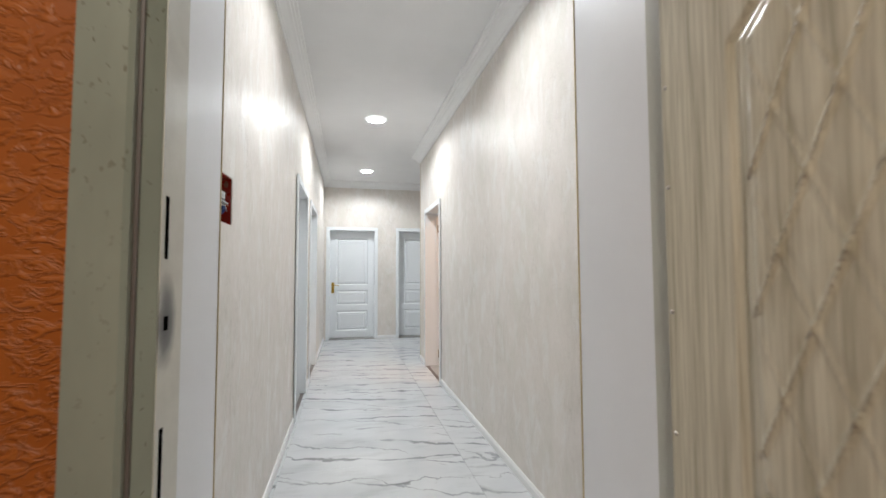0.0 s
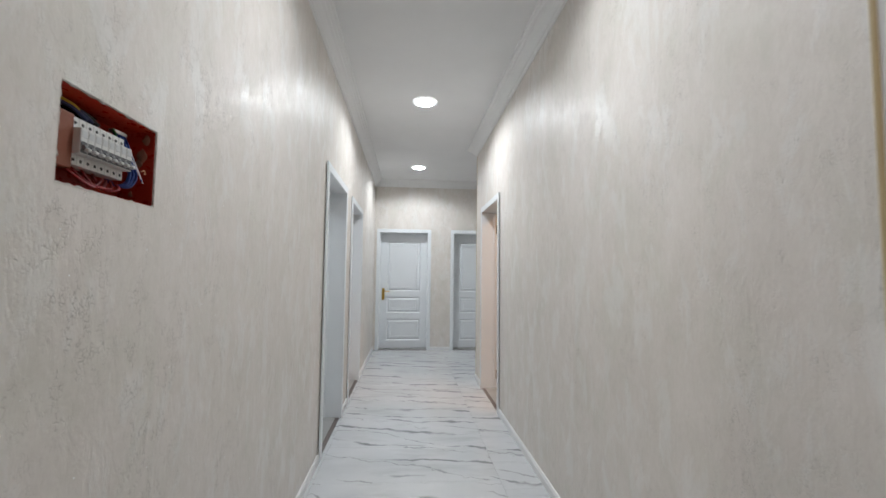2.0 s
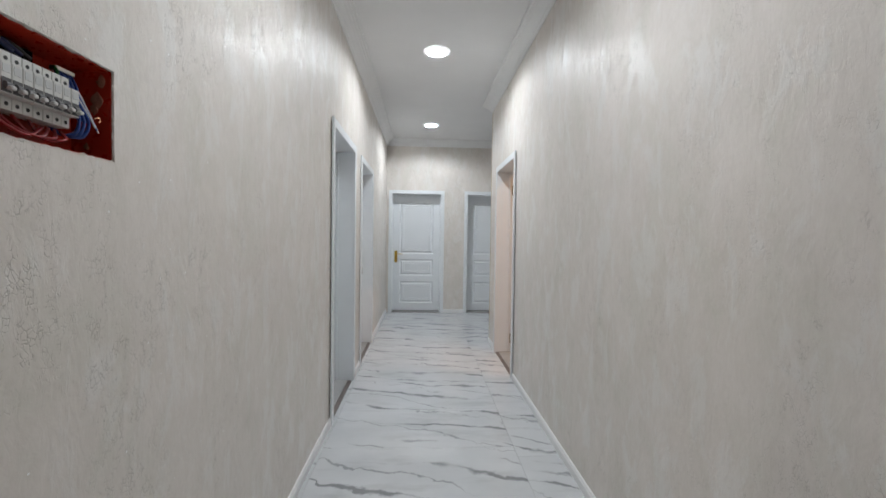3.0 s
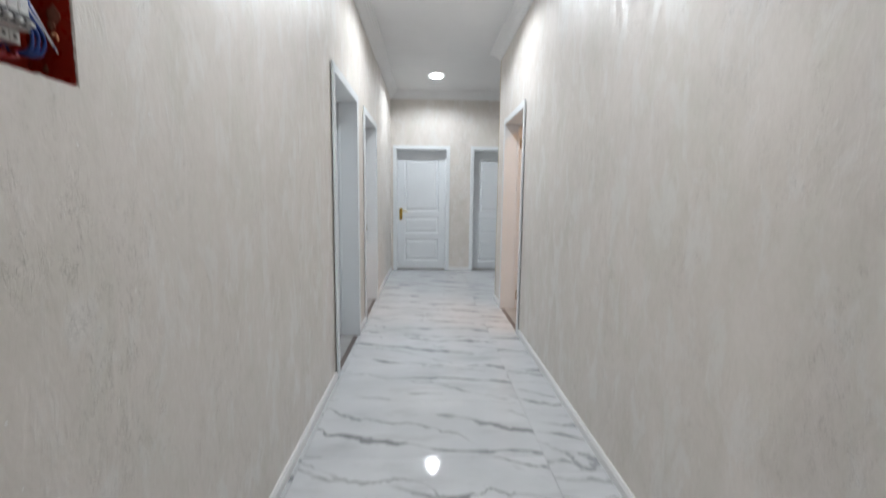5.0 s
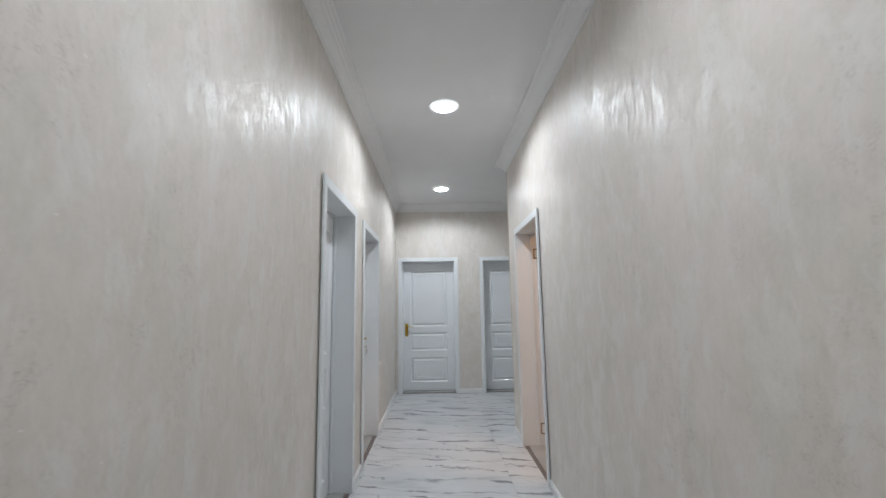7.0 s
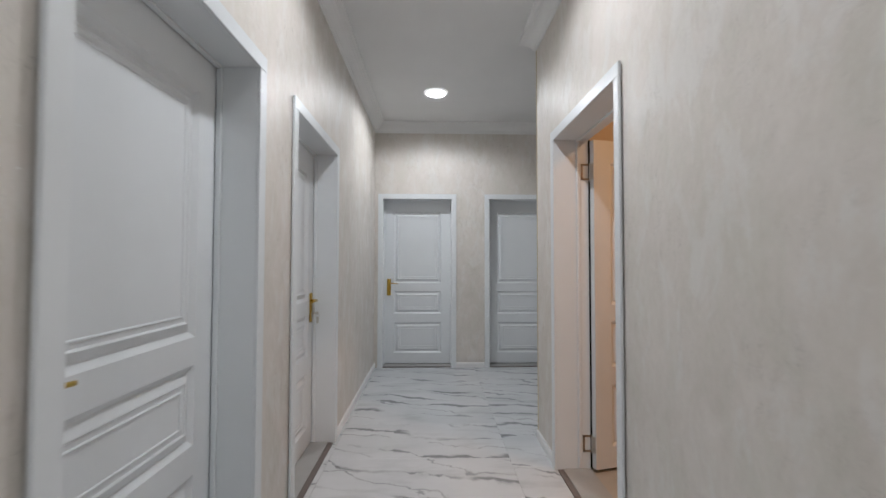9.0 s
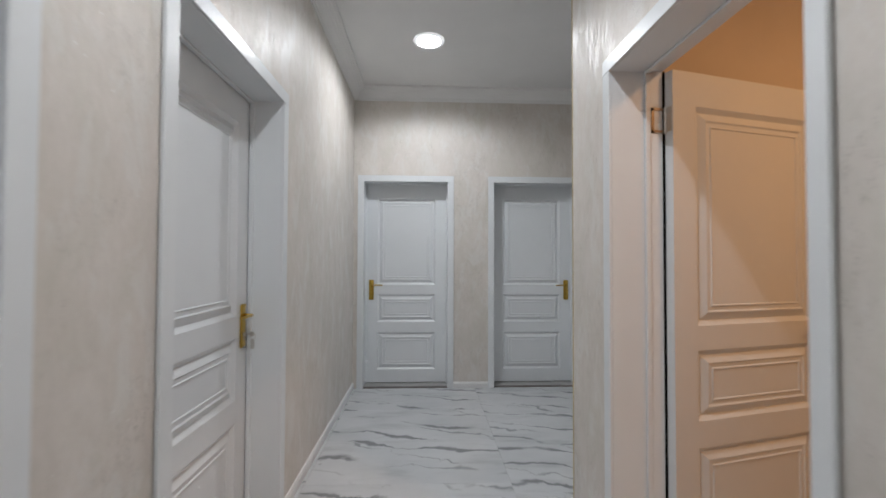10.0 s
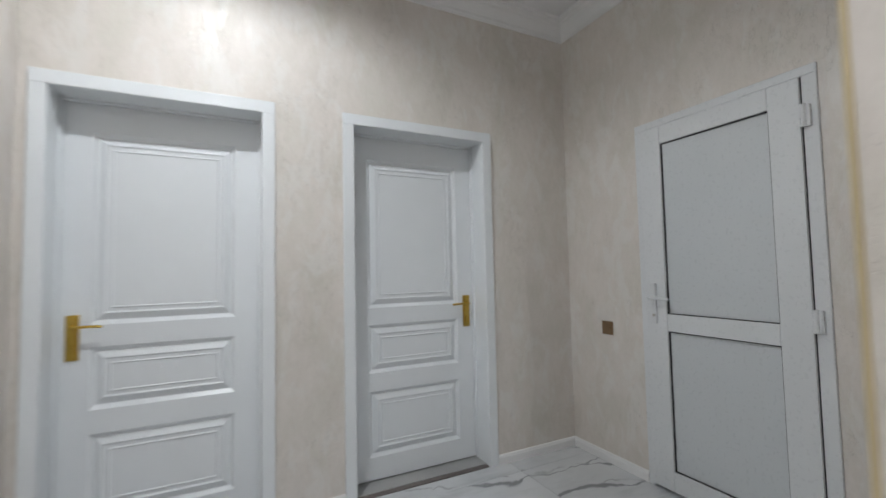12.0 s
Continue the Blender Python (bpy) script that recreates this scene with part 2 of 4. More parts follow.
ROOMFLOOR = painted("room_floor", (0.42, 0.37, 0.31), 0.35, 0.06, 30, 0.12)
ORANGE = orange_plaster()
STAIR = painted("landing_concrete", (0.30, 0.29, 0.27), 0.7, 0.2, 40, 0.15)
OAK = oak_skin()
GREEN = jamb_paint()
CREAM = strike_paint()
PALE = painted("pale_grey_enamel", (0.50, 0.50, 0.44), 0.35, 0.1, 30, 0.08)
PVC = painted("white_pvc", (0.71, 0.73, 0.745), 0.3, 0.02, 60, 0.015)
PVCPANEL = painted("pvc_panel", (0.62, 0.648, 0.668), 0.3, 0.0, 60, 0.02)
RUBBER = painted("black_gasket", (0.025, 0.025, 0.027), 0.6, 0.05, 90, 0.1)
BRASS = nodes("polished_brass", 0.24, 1.0, (0.54, 0.36, 0.075))[0]
STEEL = nodes("nickel", 0.28, 1.0, (0.60, 0.58, 0.55))[0]
BRONZE = painted("bronze_plastic", (0.20, 0.125, 0.065), 0.3, 0.03, 90, 0.08)
BEIGE = painted("gold_beige_plastic", (0.50, 0.40, 0.27), 0.32, 0.03, 90, 0.06)
RED = painted("red_plastic", (0.37, 0.020, 0.008), 0.30, 0.08, 60, 0.28)
BREAKER = painted("breaker_plastic", (0.62, 0.62, 0.60), 0.45, 0.03, 90, 0.04)
TOGGLE = painted("dark_grey_plastic", (0.09, 0.09, 0.095), 0.4, 0.03, 90, 0.1)
BLACK = painted("black_plastic", (0.02, 0.02, 0.022), 0.5, 0.03, 90, 0.1)
BLUE = painted("blue_sheath", (0.026, 0.065, 0.27), 0.35, 0.03, 90, 0.1)
REDWIRE = painted("red_sheath", (0.26, 0.010, 0.016), 0.35, 0.03, 90, 0.1)
YELLOW = painted("yellow_sheath", (0.55, 0.42, 0.04), 0.35, 0.03, 90, 0.1)
WHITEWIRE = painted("white_sheath", (0.7, 0.68, 0.66), 0.35, 0.03, 90, 0.1)
CARD = painted("terracotta_plate", (0.21, 0.062, 0.030), 0.5, 0.03, 90, 0.1)
GREYPLASTIC = painted("mid_grey_plastic", (0.14, 0.14, 0.145), 0.4, 0.03, 90, 0.1)
LABEL = painted("label_print", (0.55, 0.56, 0.56), 0.5, 0.03, 90, 0.1)
SMEAR = painted("plaster_smear", (0.30, 0.13, 0.09), 0.8, 0.3, 90, 0.2)
NAVY = painted("dark_blue_sheath", (0.012, 0.022, 0.085), 0.4, 0.03, 90, 0.1)
GREENWIRE = painted("green_sheath", (0.02, 0.17, 0.05), 0.35, 0.03, 90, 0.1)
HINGE = nodes("worn_nickel", 0.35, 1.0, (0.36, 0.29, 0.22))[0]
COPPER = nodes("copper", 0.3, 1.0, (0.72, 0.38, 0.22))[0]
VOID = nodes("dark_hole", 1.0, 0.0, (0.004, 0.004, 0.004))[0]
VOID.node_tree.nodes["Principled BSDF"].inputs["Specular IOR Level"].default_value = 0.0
LED = glow("led_diffuser", (1.0, 0.99, 0.97), 14.0)
# rim emission stands in for lamp light passing through the acrylic
ACRYLIC = glow("lit_acrylic", (0.93, 0.98, 1.0), 0.85)


# ---- mesh helpers ----
def box(bm, a, b, bevel=0.0, segments=1):
    """Adds a box from corner a to corner b."""
    lo = [min(p, q) for p, q in zip(a, b)]
    hi = [max(p, q) for p, q in zip(a, b)]
    r = bmesh.ops.create_cube(bm, size=1.0)
    for v in r["verts"]:
        v.co = Vector([l + (c + 0.5) * (h - l) for l, h, c in zip(lo, hi, v.co)])
    if bevel:
        edges = list({e for v in r["verts"] for e in v.link_edges})
        bmesh.ops.bevel(bm, geom=edges, offset=bevel, segments=segments, affect="EDGES", profile=0.5)
    return bm


def boxes(*spans, bevel=0.0):
    bm = bmesh.new()
    for a, b in spans:
        box(bm, a, b, bevel)
    return bm


def rod(bm, a, b, r, sides=14, r2=None):
    """Adds a round bar from a to b."""
    a, b = Vector(a), Vector(b)
    m = Matrix.Translation((a + b) / 2) @ (b - a).to_track_quat("Z", "Y").to_matrix().to_4x4()
    bmesh.ops.create_cone(bm, cap_ends=True, segments=sides, radius1=r, radius2=r if r2 is None else r2, depth=(b - a).length, matrix=m)
    return bm


def extrude(bm, points, z0, z1):
    """Adds an upright prism over a plan polygon."""
    low = [bm.verts.new((x, y, z0)) for x, y in points]
    high = [bm.verts.new((x, y, z1)) for x, y in points]
    n = len(points)
    faces = [bm.faces.new(low[::-1]), bm.faces.new(high)]
    faces += [bm.faces.new((low[k], low[(k + 1) % n], high[(k + 1) % n], high[k])) for k in range(n)]
    bmesh.ops.recalc_face_normals(bm, faces=faces)
    return bm


def tube(bm, points, r, sides=8):
    """Adds a bent round wire through the points."""
    pts = [Vector(p) for p in points]
    fine = []
    for k in range(len(pts) - 1):
        p0, p1, p2, p3 = pts[max(k - 1, 0)], pts[k], pts[k + 1], pts[min(k + 2, len(pts) - 1)]
        for s in range(6):
            u = s / 6
            fine.append(0.5 * (2 * p1 + (p2 - p0) * u + (2 * p0 - 5 * p1 + 4 * p2 - p3) * u * u + (3 * p1 - p0 - 3 * p2 + p3) * u ** 3))
    fine.append(pts[-1])
    rings = []
    for k, p in enumerate(fine):
        d = (fine[min(k + 1, len(fine) - 1)] - fine[max(k - 1, 0)]).normalized()
        q = d.to_track_quat("Z", "Y")
        rings.append([bm.verts.new(p + q @ Vector((r * math.cos(2 * math.pi * i / sides), r * math.sin(2 * math.pi * i / sides), 0))) for i in range(sides)])
    for a, b in zip(rings, rings[1:]):
        for i in range(sides):
            bm.faces.new((a[i], a[(i + 1) % sides], b[(i + 1) % sides], b[i]))
    bm.faces.new(rings[0][::-1])
    bm.faces.new(rings[-1])
    return bm


def mesh_of(name, bm, material, smooth=False):
    data = bpy.data.meshes.new(name)
    bm.to_mesh(data)
    bm.free()
    data.materials.append(material)
    for p in data.polygons:
        p.use_smooth = smooth
    return data


def part(name, bm, material, parent=None, label="", smooth=False):
    ob = new(name, mesh_of(name, bm, material, smooth))
    ob.parent = parent
    return tagged(ob, label)


def setting(name, bm, material, label, category):
    return tagged(part(name, bm, material), label, category, "", "structure")


def thing(name, m, label, category, group="", kind=""):
    ob = new(name)
    ob.matrix_world = m
    return tagged(ob, label, category, group, kind)


def slab_with_holes(axis, c0, c1, u, z, holes):
    """A wall between c0 and c1 on its axis, over the spans u and z, with rectangular holes (u0, u1, z0, z1) right through."""
    us = sorted({*u, *(h[0] for h in holes), *(h[1] for h in holes)})
    zs = sorted({*z, *(h[2] for h in holes), *(h[3] for h in holes)})
    nu, nz = len(us) - 1, len(zs) - 1

    def solid(i, k):
        if not (0 <= i < nu and 0 <= k < nz):
            return False
        cu, cz = (us[i] + us[i + 1]) / 2, (zs[k] + zs[k + 1]) / 2
        return not any(h[0] < cu < h[1] and h[2] < cz < h[3] for h in holes)

    bm = bmesh.new()
    seen = {}

    def vert(c, i, k):
        key = (c, i, k)
        if key not in seen:
            p = (c, us[i], zs[k]) if axis == "x" else (us[i], c, zs[k])
            seen[key] = bm.verts.new(p)
        return seen[key]

    for i in range(nu):
        for k in range(nz):
            if not solid(i, k):
                continue
            for c in (c0, c1):
                bm.faces.new([vert(c, i, k), vert(c, i + 1, k), vert(c, i + 1, k + 1), vert(c, i, k + 1)])
            for di, dk, (p, q) in ((-1, 0, ((i, k), (i, k + 1))), (1, 0, ((i + 1, k), (i + 1, k + 1))), (0, -1, ((i, k), (i + 1, k))), (0, 1, ((i, k + 1), (i + 1, k + 1)))):
                if not solid(i + di, k + dk):
                    bm.faces.new([vert(c0, *p), vert(c0, *q), vert(c1, *q), vert(c1, *p)])
    bmesh.ops.recalc_face_normals(bm, faces=bm.faces)
    return bm


def offset_ring(points, d):
    """A rectilinear room outline (anticlockwise) moved inwards by d."""
    out = []
    n = len(points)
    for k in range(n):
        p, c, q = Vector(points[k - 1]), Vector(points[k]), Vector(points[(k + 1) % n])
        a, b = (c - p).normalized(), (q - c).normalized()
        out.append(c + d * (Vector((-a.y, a.x)) + Vector((-b.y, b.x))))
    return out


# ---- structure ----
J = 0.02  # jamb board
A0, A1 = 3.851, 4.728      # clear openings of the two west doors
B0, B1 = 5.226, 6.133
R0, R1 = 4.801, 5.702      # east door
E10, E11 = 0.103, 0.953    # north doors
E20, E21 = 1.430, 2.284
BOX = (1.457, 1.742, 1.474, 1.657)
P0, P1, PT = 6.80, 7.692, 2.092

setting("wall_west", slab_with_holes("x", -0.20, 0.0, (Y0, Y1 + 0.2), (0, ZC), [(A0 - J, A1 + J, 0, DOOR_TOP + J), (B0 - J, B1 + J, 0, DOOR_TOP + J), BOX]), PLASTER,
        "cream pearly textured plaster wall with two doorways", "wall")
setting("wall_north", slab_with_holes("y", Y1, Y1 + 0.2, (0.0, XH), (0, ZC), [(E10 - J, E11 + J, 0, DOOR_TOP + J), (E20 - J, E21 + J, 0, DOOR_TOP + J)]), PLASTER,
        "cream pearly textured plaster end wall with two doors", "wall")
setting("wall_east", slab_with_holes("x", XE, XE + 0.2, (Y0, YC), (0, ZC), [(R0 - J, R1 + J, 0, DOOR_TOP + J)]), PLASTER,
        "cream pearly textured plaster wall with one doorway", "wall")
setting("wall_hall_south", slab_with_holes("y", YC - 0.19, YC, (XE + 0.2, XH), (0, ZC), []), PLASTER, "cream plaster wall of the hall", "wall")
setting("wall_hall_east", slab_with_holes("x", XH, XH + 0.25, (YC - 0.19, Y1 + 0.2), (0, ZC), [(P0, P1, 0, PT)]), PLASTER,
        "cream plaster wall with a white plastic door", "wall")

# the thick entrance wall, with splayed reveals
bm = bmesh.new()
extrude(bm, [(-1.2, 0.64), (0.10, 0.64), (0.10, 0.73), (0.176, 0.73), (0.136, Y0), (-1.2, Y0)], 0, ZC)
extrude(bm, [(2.7, 0.64), (2.7, Y0), (1.117, Y0), (1.080, 0.73), (1.16, 0.73), (1.16, 0.64)], 0, ZC)
extrude(bm, [(0.176, 0.73), (1.080, 0.73), (1.117, Y0), (0.136, Y0)], 2.20, ZC)
setting("wall_south", bm, REVEAL, "smooth white painted reveal of the entrance doorway", "wall")
setting("wall_stair", slab_with_holes("y", 0.605, 0.638, (-1.2, 2.7), (0, ZC), [(0.10, 1.16, 0, 2.26)]), ORANGE, "rough orange plaster wall of the stairwell", "wall")
setting("wall_stair_west", boxes(((-1.4, -2.6, 0), (-1.2, 0.64, ZC))), ORANGE, "rough orange plaster side wall", "wall")
setting("wall_stair_east", boxes(((2.7, -2.6, 0), (2.9, 0.64, ZC))), ORANGE, "rough orange plaster side wall", "wall")
setting("wall_stair_back", boxes(((-1.4, -2.8, 0), (2.9, -2.6, ZC))), ORANGE, "rough orange plaster back wall", "wall")
setting("ceiling_stair", boxes(((-1.4, -2.8, ZC), (2.9, 0.73, ZC + 0.2))), CEILING, "white stairwell ceiling", "ceiling")
setting("landing", boxes(((-1.4, -2.8, -0.2), (2.9, 0.73, -0.004))), STAIR, "grey concrete landing floor", "floor")

# room behind the open door
setting("wall_room_east", boxes(((3.60, 2.6, 0), (3.8, 6.0, ZC))), ROOM, "plain beige room wall", "wall")
setting("wall_room_south", boxes(((XE + 0.2, 2.4, 0), (3.8, 2.6, ZC))), ROOM, "plain beige room wall", "wall")
setting("wall_room_north", boxes(((XE + 0.2, 5.985, 0), (3.6, 5.998, ZC))), ROOM, "plain beige room wall", "wall")
setting("ceiling_room", boxes(((XE + 0.2, 2.4, 2.96), (3.8, 5.985, ZC))), CEILING, "white room ceiling", "ceiling")
setting("floor_room", boxes(((XE + 0.2, 2.4, -0.15), (3.8, 6.0, -0.002))), ROOMFLOOR, "brown room floor", "floor")

# ceiling, with round holes under the downlight cans
def ceiling_sheet():
    bm = bmesh.new()
    cells = [(-0.2, XE + 0.2, 0.73, 3.49), (-0.2, XE + 0.2, 3.49, 6.034), (-0.2, XE + 0.2, 6.034, Y1 + 0.2)]
    for (x0, x1, y0, y1), cy in zip(cells, LAMP_Y):
        n = 48
        inner, outer = [], []
        for k in range(n):
            a = 2 * math.pi * (k + 0.5) / n
            dx, dy = math.cos(a), math.sin(a)
            inner.append(bm.verts.new((LAMP_X + 0.092 * dx, cy + 0.092 * dy, ZC)))
            tx = ((x1 if dx > 0 else x0) - LAMP_X) / dx if abs(dx) > 1e-9 else 1e9
            ty = ((y1 if dy > 0 else y0) - cy) / dy if abs(dy) > 1e-9 else 1e9
            s = min(tx, ty)
            outer.append(bm.verts.new((LAMP_X + s * dx, cy + s * dy, ZC)))
        for k in range(n):
            bm.faces.new((inner[k], inner[(k + 1) % n], outer[(k + 1) % n], outer[k]))
        for sx, sy in ((x0, y0), (x1, y0), (x1, y1), (x0, y1)):
            near = sorted(outer, key=lambda v: (v.co.x - sx) ** 2 + (v.co.y - sy) ** 2)
            c = bm.verts.new((sx, sy, ZC))
            k = outer.index(near[0])
            pair = (outer[k], outer[(k + 1) % n])
            alt = (outer[k - 1], outer[k])
            pick = pair if (pair[0].co.x == pair[0].co.x and abs(pair[0].co.x - pair[1].co.x) > 1e-6 and abs(pair[0].co.y - pair[1].co.y) > 1e-6) else alt
            bm.faces.new((pick[0], pick[1], c))
    q = [bm.verts.new(p) for p in ((XE + 0.2, YC - 0.19, ZC), (XH + 0.25, YC - 0.19, ZC), (XH + 0.25, Y1 + 0.2, ZC), (XE + 0.2, Y1 + 0.2, ZC))]
    bm.faces.new(q)
    for f in bm.faces:
        f.normal_update()
        if f.normal.z > 0:
            f.normal_flip()
    r = bmesh.ops.extrude_face_region(bm, geom=list(bm.faces))
    for v in r["geom"]:
        if isinstance(v, bmesh.types.BMVert):
            v.co.z += 0.12
    return bm


setting("ceiling", ceiling_sheet(), CEILING, "flat matt white ceiling with recessed downlights", "ceiling")

# crown moulding all round
OUT = [(0, Y0), (XE, Y0), (XE, YC), (XH, YC), (XH, Y1), (0, Y1)]
PROFILE = [(0.0, 2.918), (0.010, 2.918), (0.014, 2.926), (0.022, 2.930), (0.026, 2.945), (0.040, 2.962), (0.056, 2.978), (0.072, 2.988),
           (0.078, 2.998), (0.090, 3.002), (0.096, 3.012), (0.112, 3.016), (0.116, ZC + 0.002)]
bm = bmesh.new()
rings = [[bm.verts.new((*p, z)) for p in offset_ring(OUT, d)] for d, z in PROFILE]
for lo, hi in zip(rings, rings[1:]):
    for k in range(6):
        bm.faces.new((lo[k], lo[(k + 1) % 6], hi[(k + 1) % 6], hi[k]))
bmesh.ops.recalc_face_normals(bm, faces=bm.faces)
setting("crown_moulding", bm, COVE, "white stepped plaster crown moulding", "moulding")

# skirting
def skirting(x0, y0, x1, y1, nx, ny):
    """A run of skirting along a wall whose face looks towards (nx, ny)."""
    prof = [(0, 0), (0.014, 0), (0.014, 0.044), (0.011, 0.047), (0.011, 0.052), (0.007, 0.060), (0, 0.060)]
    bm = bmesh.new()
    a = [bm.verts.new((x0 + nx * d, y0 + ny * d, z)) for d, z in prof]
    b = [bm.verts.new((x1 + nx * d, y1 + ny * d, z)) for d, z in prof]
    n = len(prof)
    for k in range(n):
        bm.faces.new((a[k], a[(k + 1) % n], b[(k + 1) % n], b[k]))
    bm.faces.new(a[::-1])
    bm.faces.new(b)
    bmesh.ops.recalc_face_normals(bm, faces=bm.faces)
    return setting("baseboard", bm, BASE, "low white skirting board along the wall", "skirting")


C = CASE + 0.001
skirting(0, Y0, 0, A0 - C, 1, 0)
skirting(0, A1 + C, 0, B0 - C, 1, 0)
skirting(0, B1 + C, 0, Y1, 1, 0)
skirting(XE, Y0, XE, R0 - 0.049, -1, 0)
skirting(XE, R1 + C, XE, YC + 0.014, -1, 0)
skirting(XE, YC, XH, YC, 0, 1)
skirting(XH, YC, XH, P0 - 0.002, -1, 0)
skirting(XH, P1 + 0.002, XH, Y1, -1, 0)
skirting(E11 + C, Y1, E20 - C, Y1, 0, -1)
skirting(E21 + C, Y1, XH, Y1, 0, -1)

# yellowish beads on the bare corners
for name, x, y in (("corner_bead", XE + 0.001, YC - 0.001), ("corner_bead", 0.134, Y0 - 0.001), ("corner_bead", 1.119, Y0 - 0.001)):
    bm = bmesh.new()
    rod(bm, (x, y, 0.0), (x, y, 2.93 if x > 1.2 else 2.20), 0.005, 10)
    setting(name, bm, BEAD, "worn yellowish corner bead", "trim")


# ---- doors ----
def panel_leaf(w, h):
    """A door leaf with three sunk and fielded panels on both faces; front face at y = 0, thickness 0.04."""
    bm = bmesh.new()
    m = 0.115
    panels = [(m, w - m, 0.128, 0.520), (m, w - m, 0.622, 0.917), (m, w - m, 1.012, h - 0.138)]
    steps = [(0.0, 0.0), (0.003, 0.0), (0.022, 0.016), (0.026, 0.016), (0.054, 0.001), (0.058, 0.0), (0.064, 0.005), (0.079, 0.005), (0.082, 0.001), (0.086, 0.001), (0.089, 0.005)]
    for side in (0, 1):
        def co(x, z, d):
            return (x, d if side == 0 else 0.04 - d, z)
        xs, zs = [0, m, w - m, w], [0] + [v for p in panels for v in p[2:]] + [h]
        for i in range(3):
            for k in range(7):
                if i == 1 and k % 2 == 1:
                    continue
                bm.faces.new([bm.verts.new(co(x, z, 0)) for x, z in ((xs[i], zs[k]), (xs[i + 1], zs[k]), (xs[i + 1], zs[k + 1]), (xs[i], zs[k + 1]))])
        for x0, x1, z0, z1 in panels:
            loops = [[bm.verts.new(co(x, z, d)) for x, z in ((x0 + s, z0 + s), (x1 - s, z0 + s), (x1 - s, z1 - s), (x0 + s, z1 - s))] for s, d in steps]
            for a, b in zip(loops, loops[1:]):
                for q in range(4):
                    bm.faces.new((a[q], a[(q + 1) % 4], b[(q + 1) % 4], b[q]))
            bm.faces.new(loops[-1])
    for a, b in (((0, 0), (w, 0)), ((w, 0), (w, h)), ((w, h), (0, h)), ((0, h), (0, 0))):
        bm.faces.new([bm.verts.new(p) for p in ((a[0], 0, a[1]), (b[0], 0, b[1]), (b[0], 0.04, b[1]), (a[0], 0.04, a[1]))])
    bmesh.ops.remove_doubles(bm, verts=bm.verts, dist=1e-5)
    bmesh.ops.recalc_face_normals(bm, faces=bm.faces)
    return bm


def handle_set(leaf, x, way, keys):
    """Brass plate, lever and lock on the front face of a leaf; way: +1 if the lever points to +x."""
    bm = bmesh.new()
    box(bm, (x - 0.0255, -0.010, 0.858), (x + 0.0255, 0.0, 1.066), 0.0048, 2)
    part("handle_plate", bm, BRASS, leaf, "brass handle plate", True)
    bm = bmesh.new()
    rod(bm, (x, -0.004, 1.012), (x, -0.048, 1.012), 0.009)
    tube(bm, [(x - way * 0.004, -0.046, 1.012), (x + way * 0.03, -0.050, 1.013), (x + way * 0.075, -0.052, 1.014), (x + way * 0.118, -0.046, 1.010)], 0.0068, 10)
    part("lever", bm, BRASS, leaf, "brass lever handle", True)
    bm = bmesh.new()
    rod(bm, (x, -0.006, 0.922), (x, -0.014, 0.922), 0.0085)
    box(bm, (x - 0.004, -0.013, 0.892), (x + 0.004, -0.009, 0.922), 0.001)
    part("lock_cylinder", bm, STEEL if keys else BRASS, leaf, "lock cylinder")
    if keys:
        bm = bmesh.new()
        box(bm, (x - 0.0012, -0.040, 0.917), (x + 0.0012, -0.014, 0.927))
        rod(bm, (x - 0.0014, -0.048, 0.922), (x + 0.0014, -0.048, 0.922), 0.012)
        part("key", bm, STEEL, leaf, "steel key in the lock")
        bm = bmesh.new()
        ring = [(x + 0.002, -0.052 + 0.012 * math.cos(a), 0.910 + 0.014 * math.sin(a)) for a in [k * math.pi / 6 for k in range(13)]]
        tube(bm, ring, 0.0011, 6)
        box(bm, (x - 0.006, -0.062, 0.852), (x - 0.004, -0.044, 0.895), 0.0008)
        box(bm, (x + 0.003, -0.058, 0.856), (x + 0.005, -0.042, 0.897), 0.0008)
        part("key_ring", bm, STEEL, leaf, "ring with two spare keys")


def hinge(leaf_or_frame, u, v, z):
    bm = bmesh.new()
    rod(bm, (u, v, z - 0.052), (u, v, z + 0.052), 0.0065, 12)
    rod(bm, (u, v, z - 0.058), (u, v, z - 0.052), 0.0045, 10)
    rod(bm, (u, v, z + 0.052), (u, v, z + 0.058), 0.0045, 10)
    return part("hinge", bm, STEEL, leaf_or_frame, "nickel butt hinge")


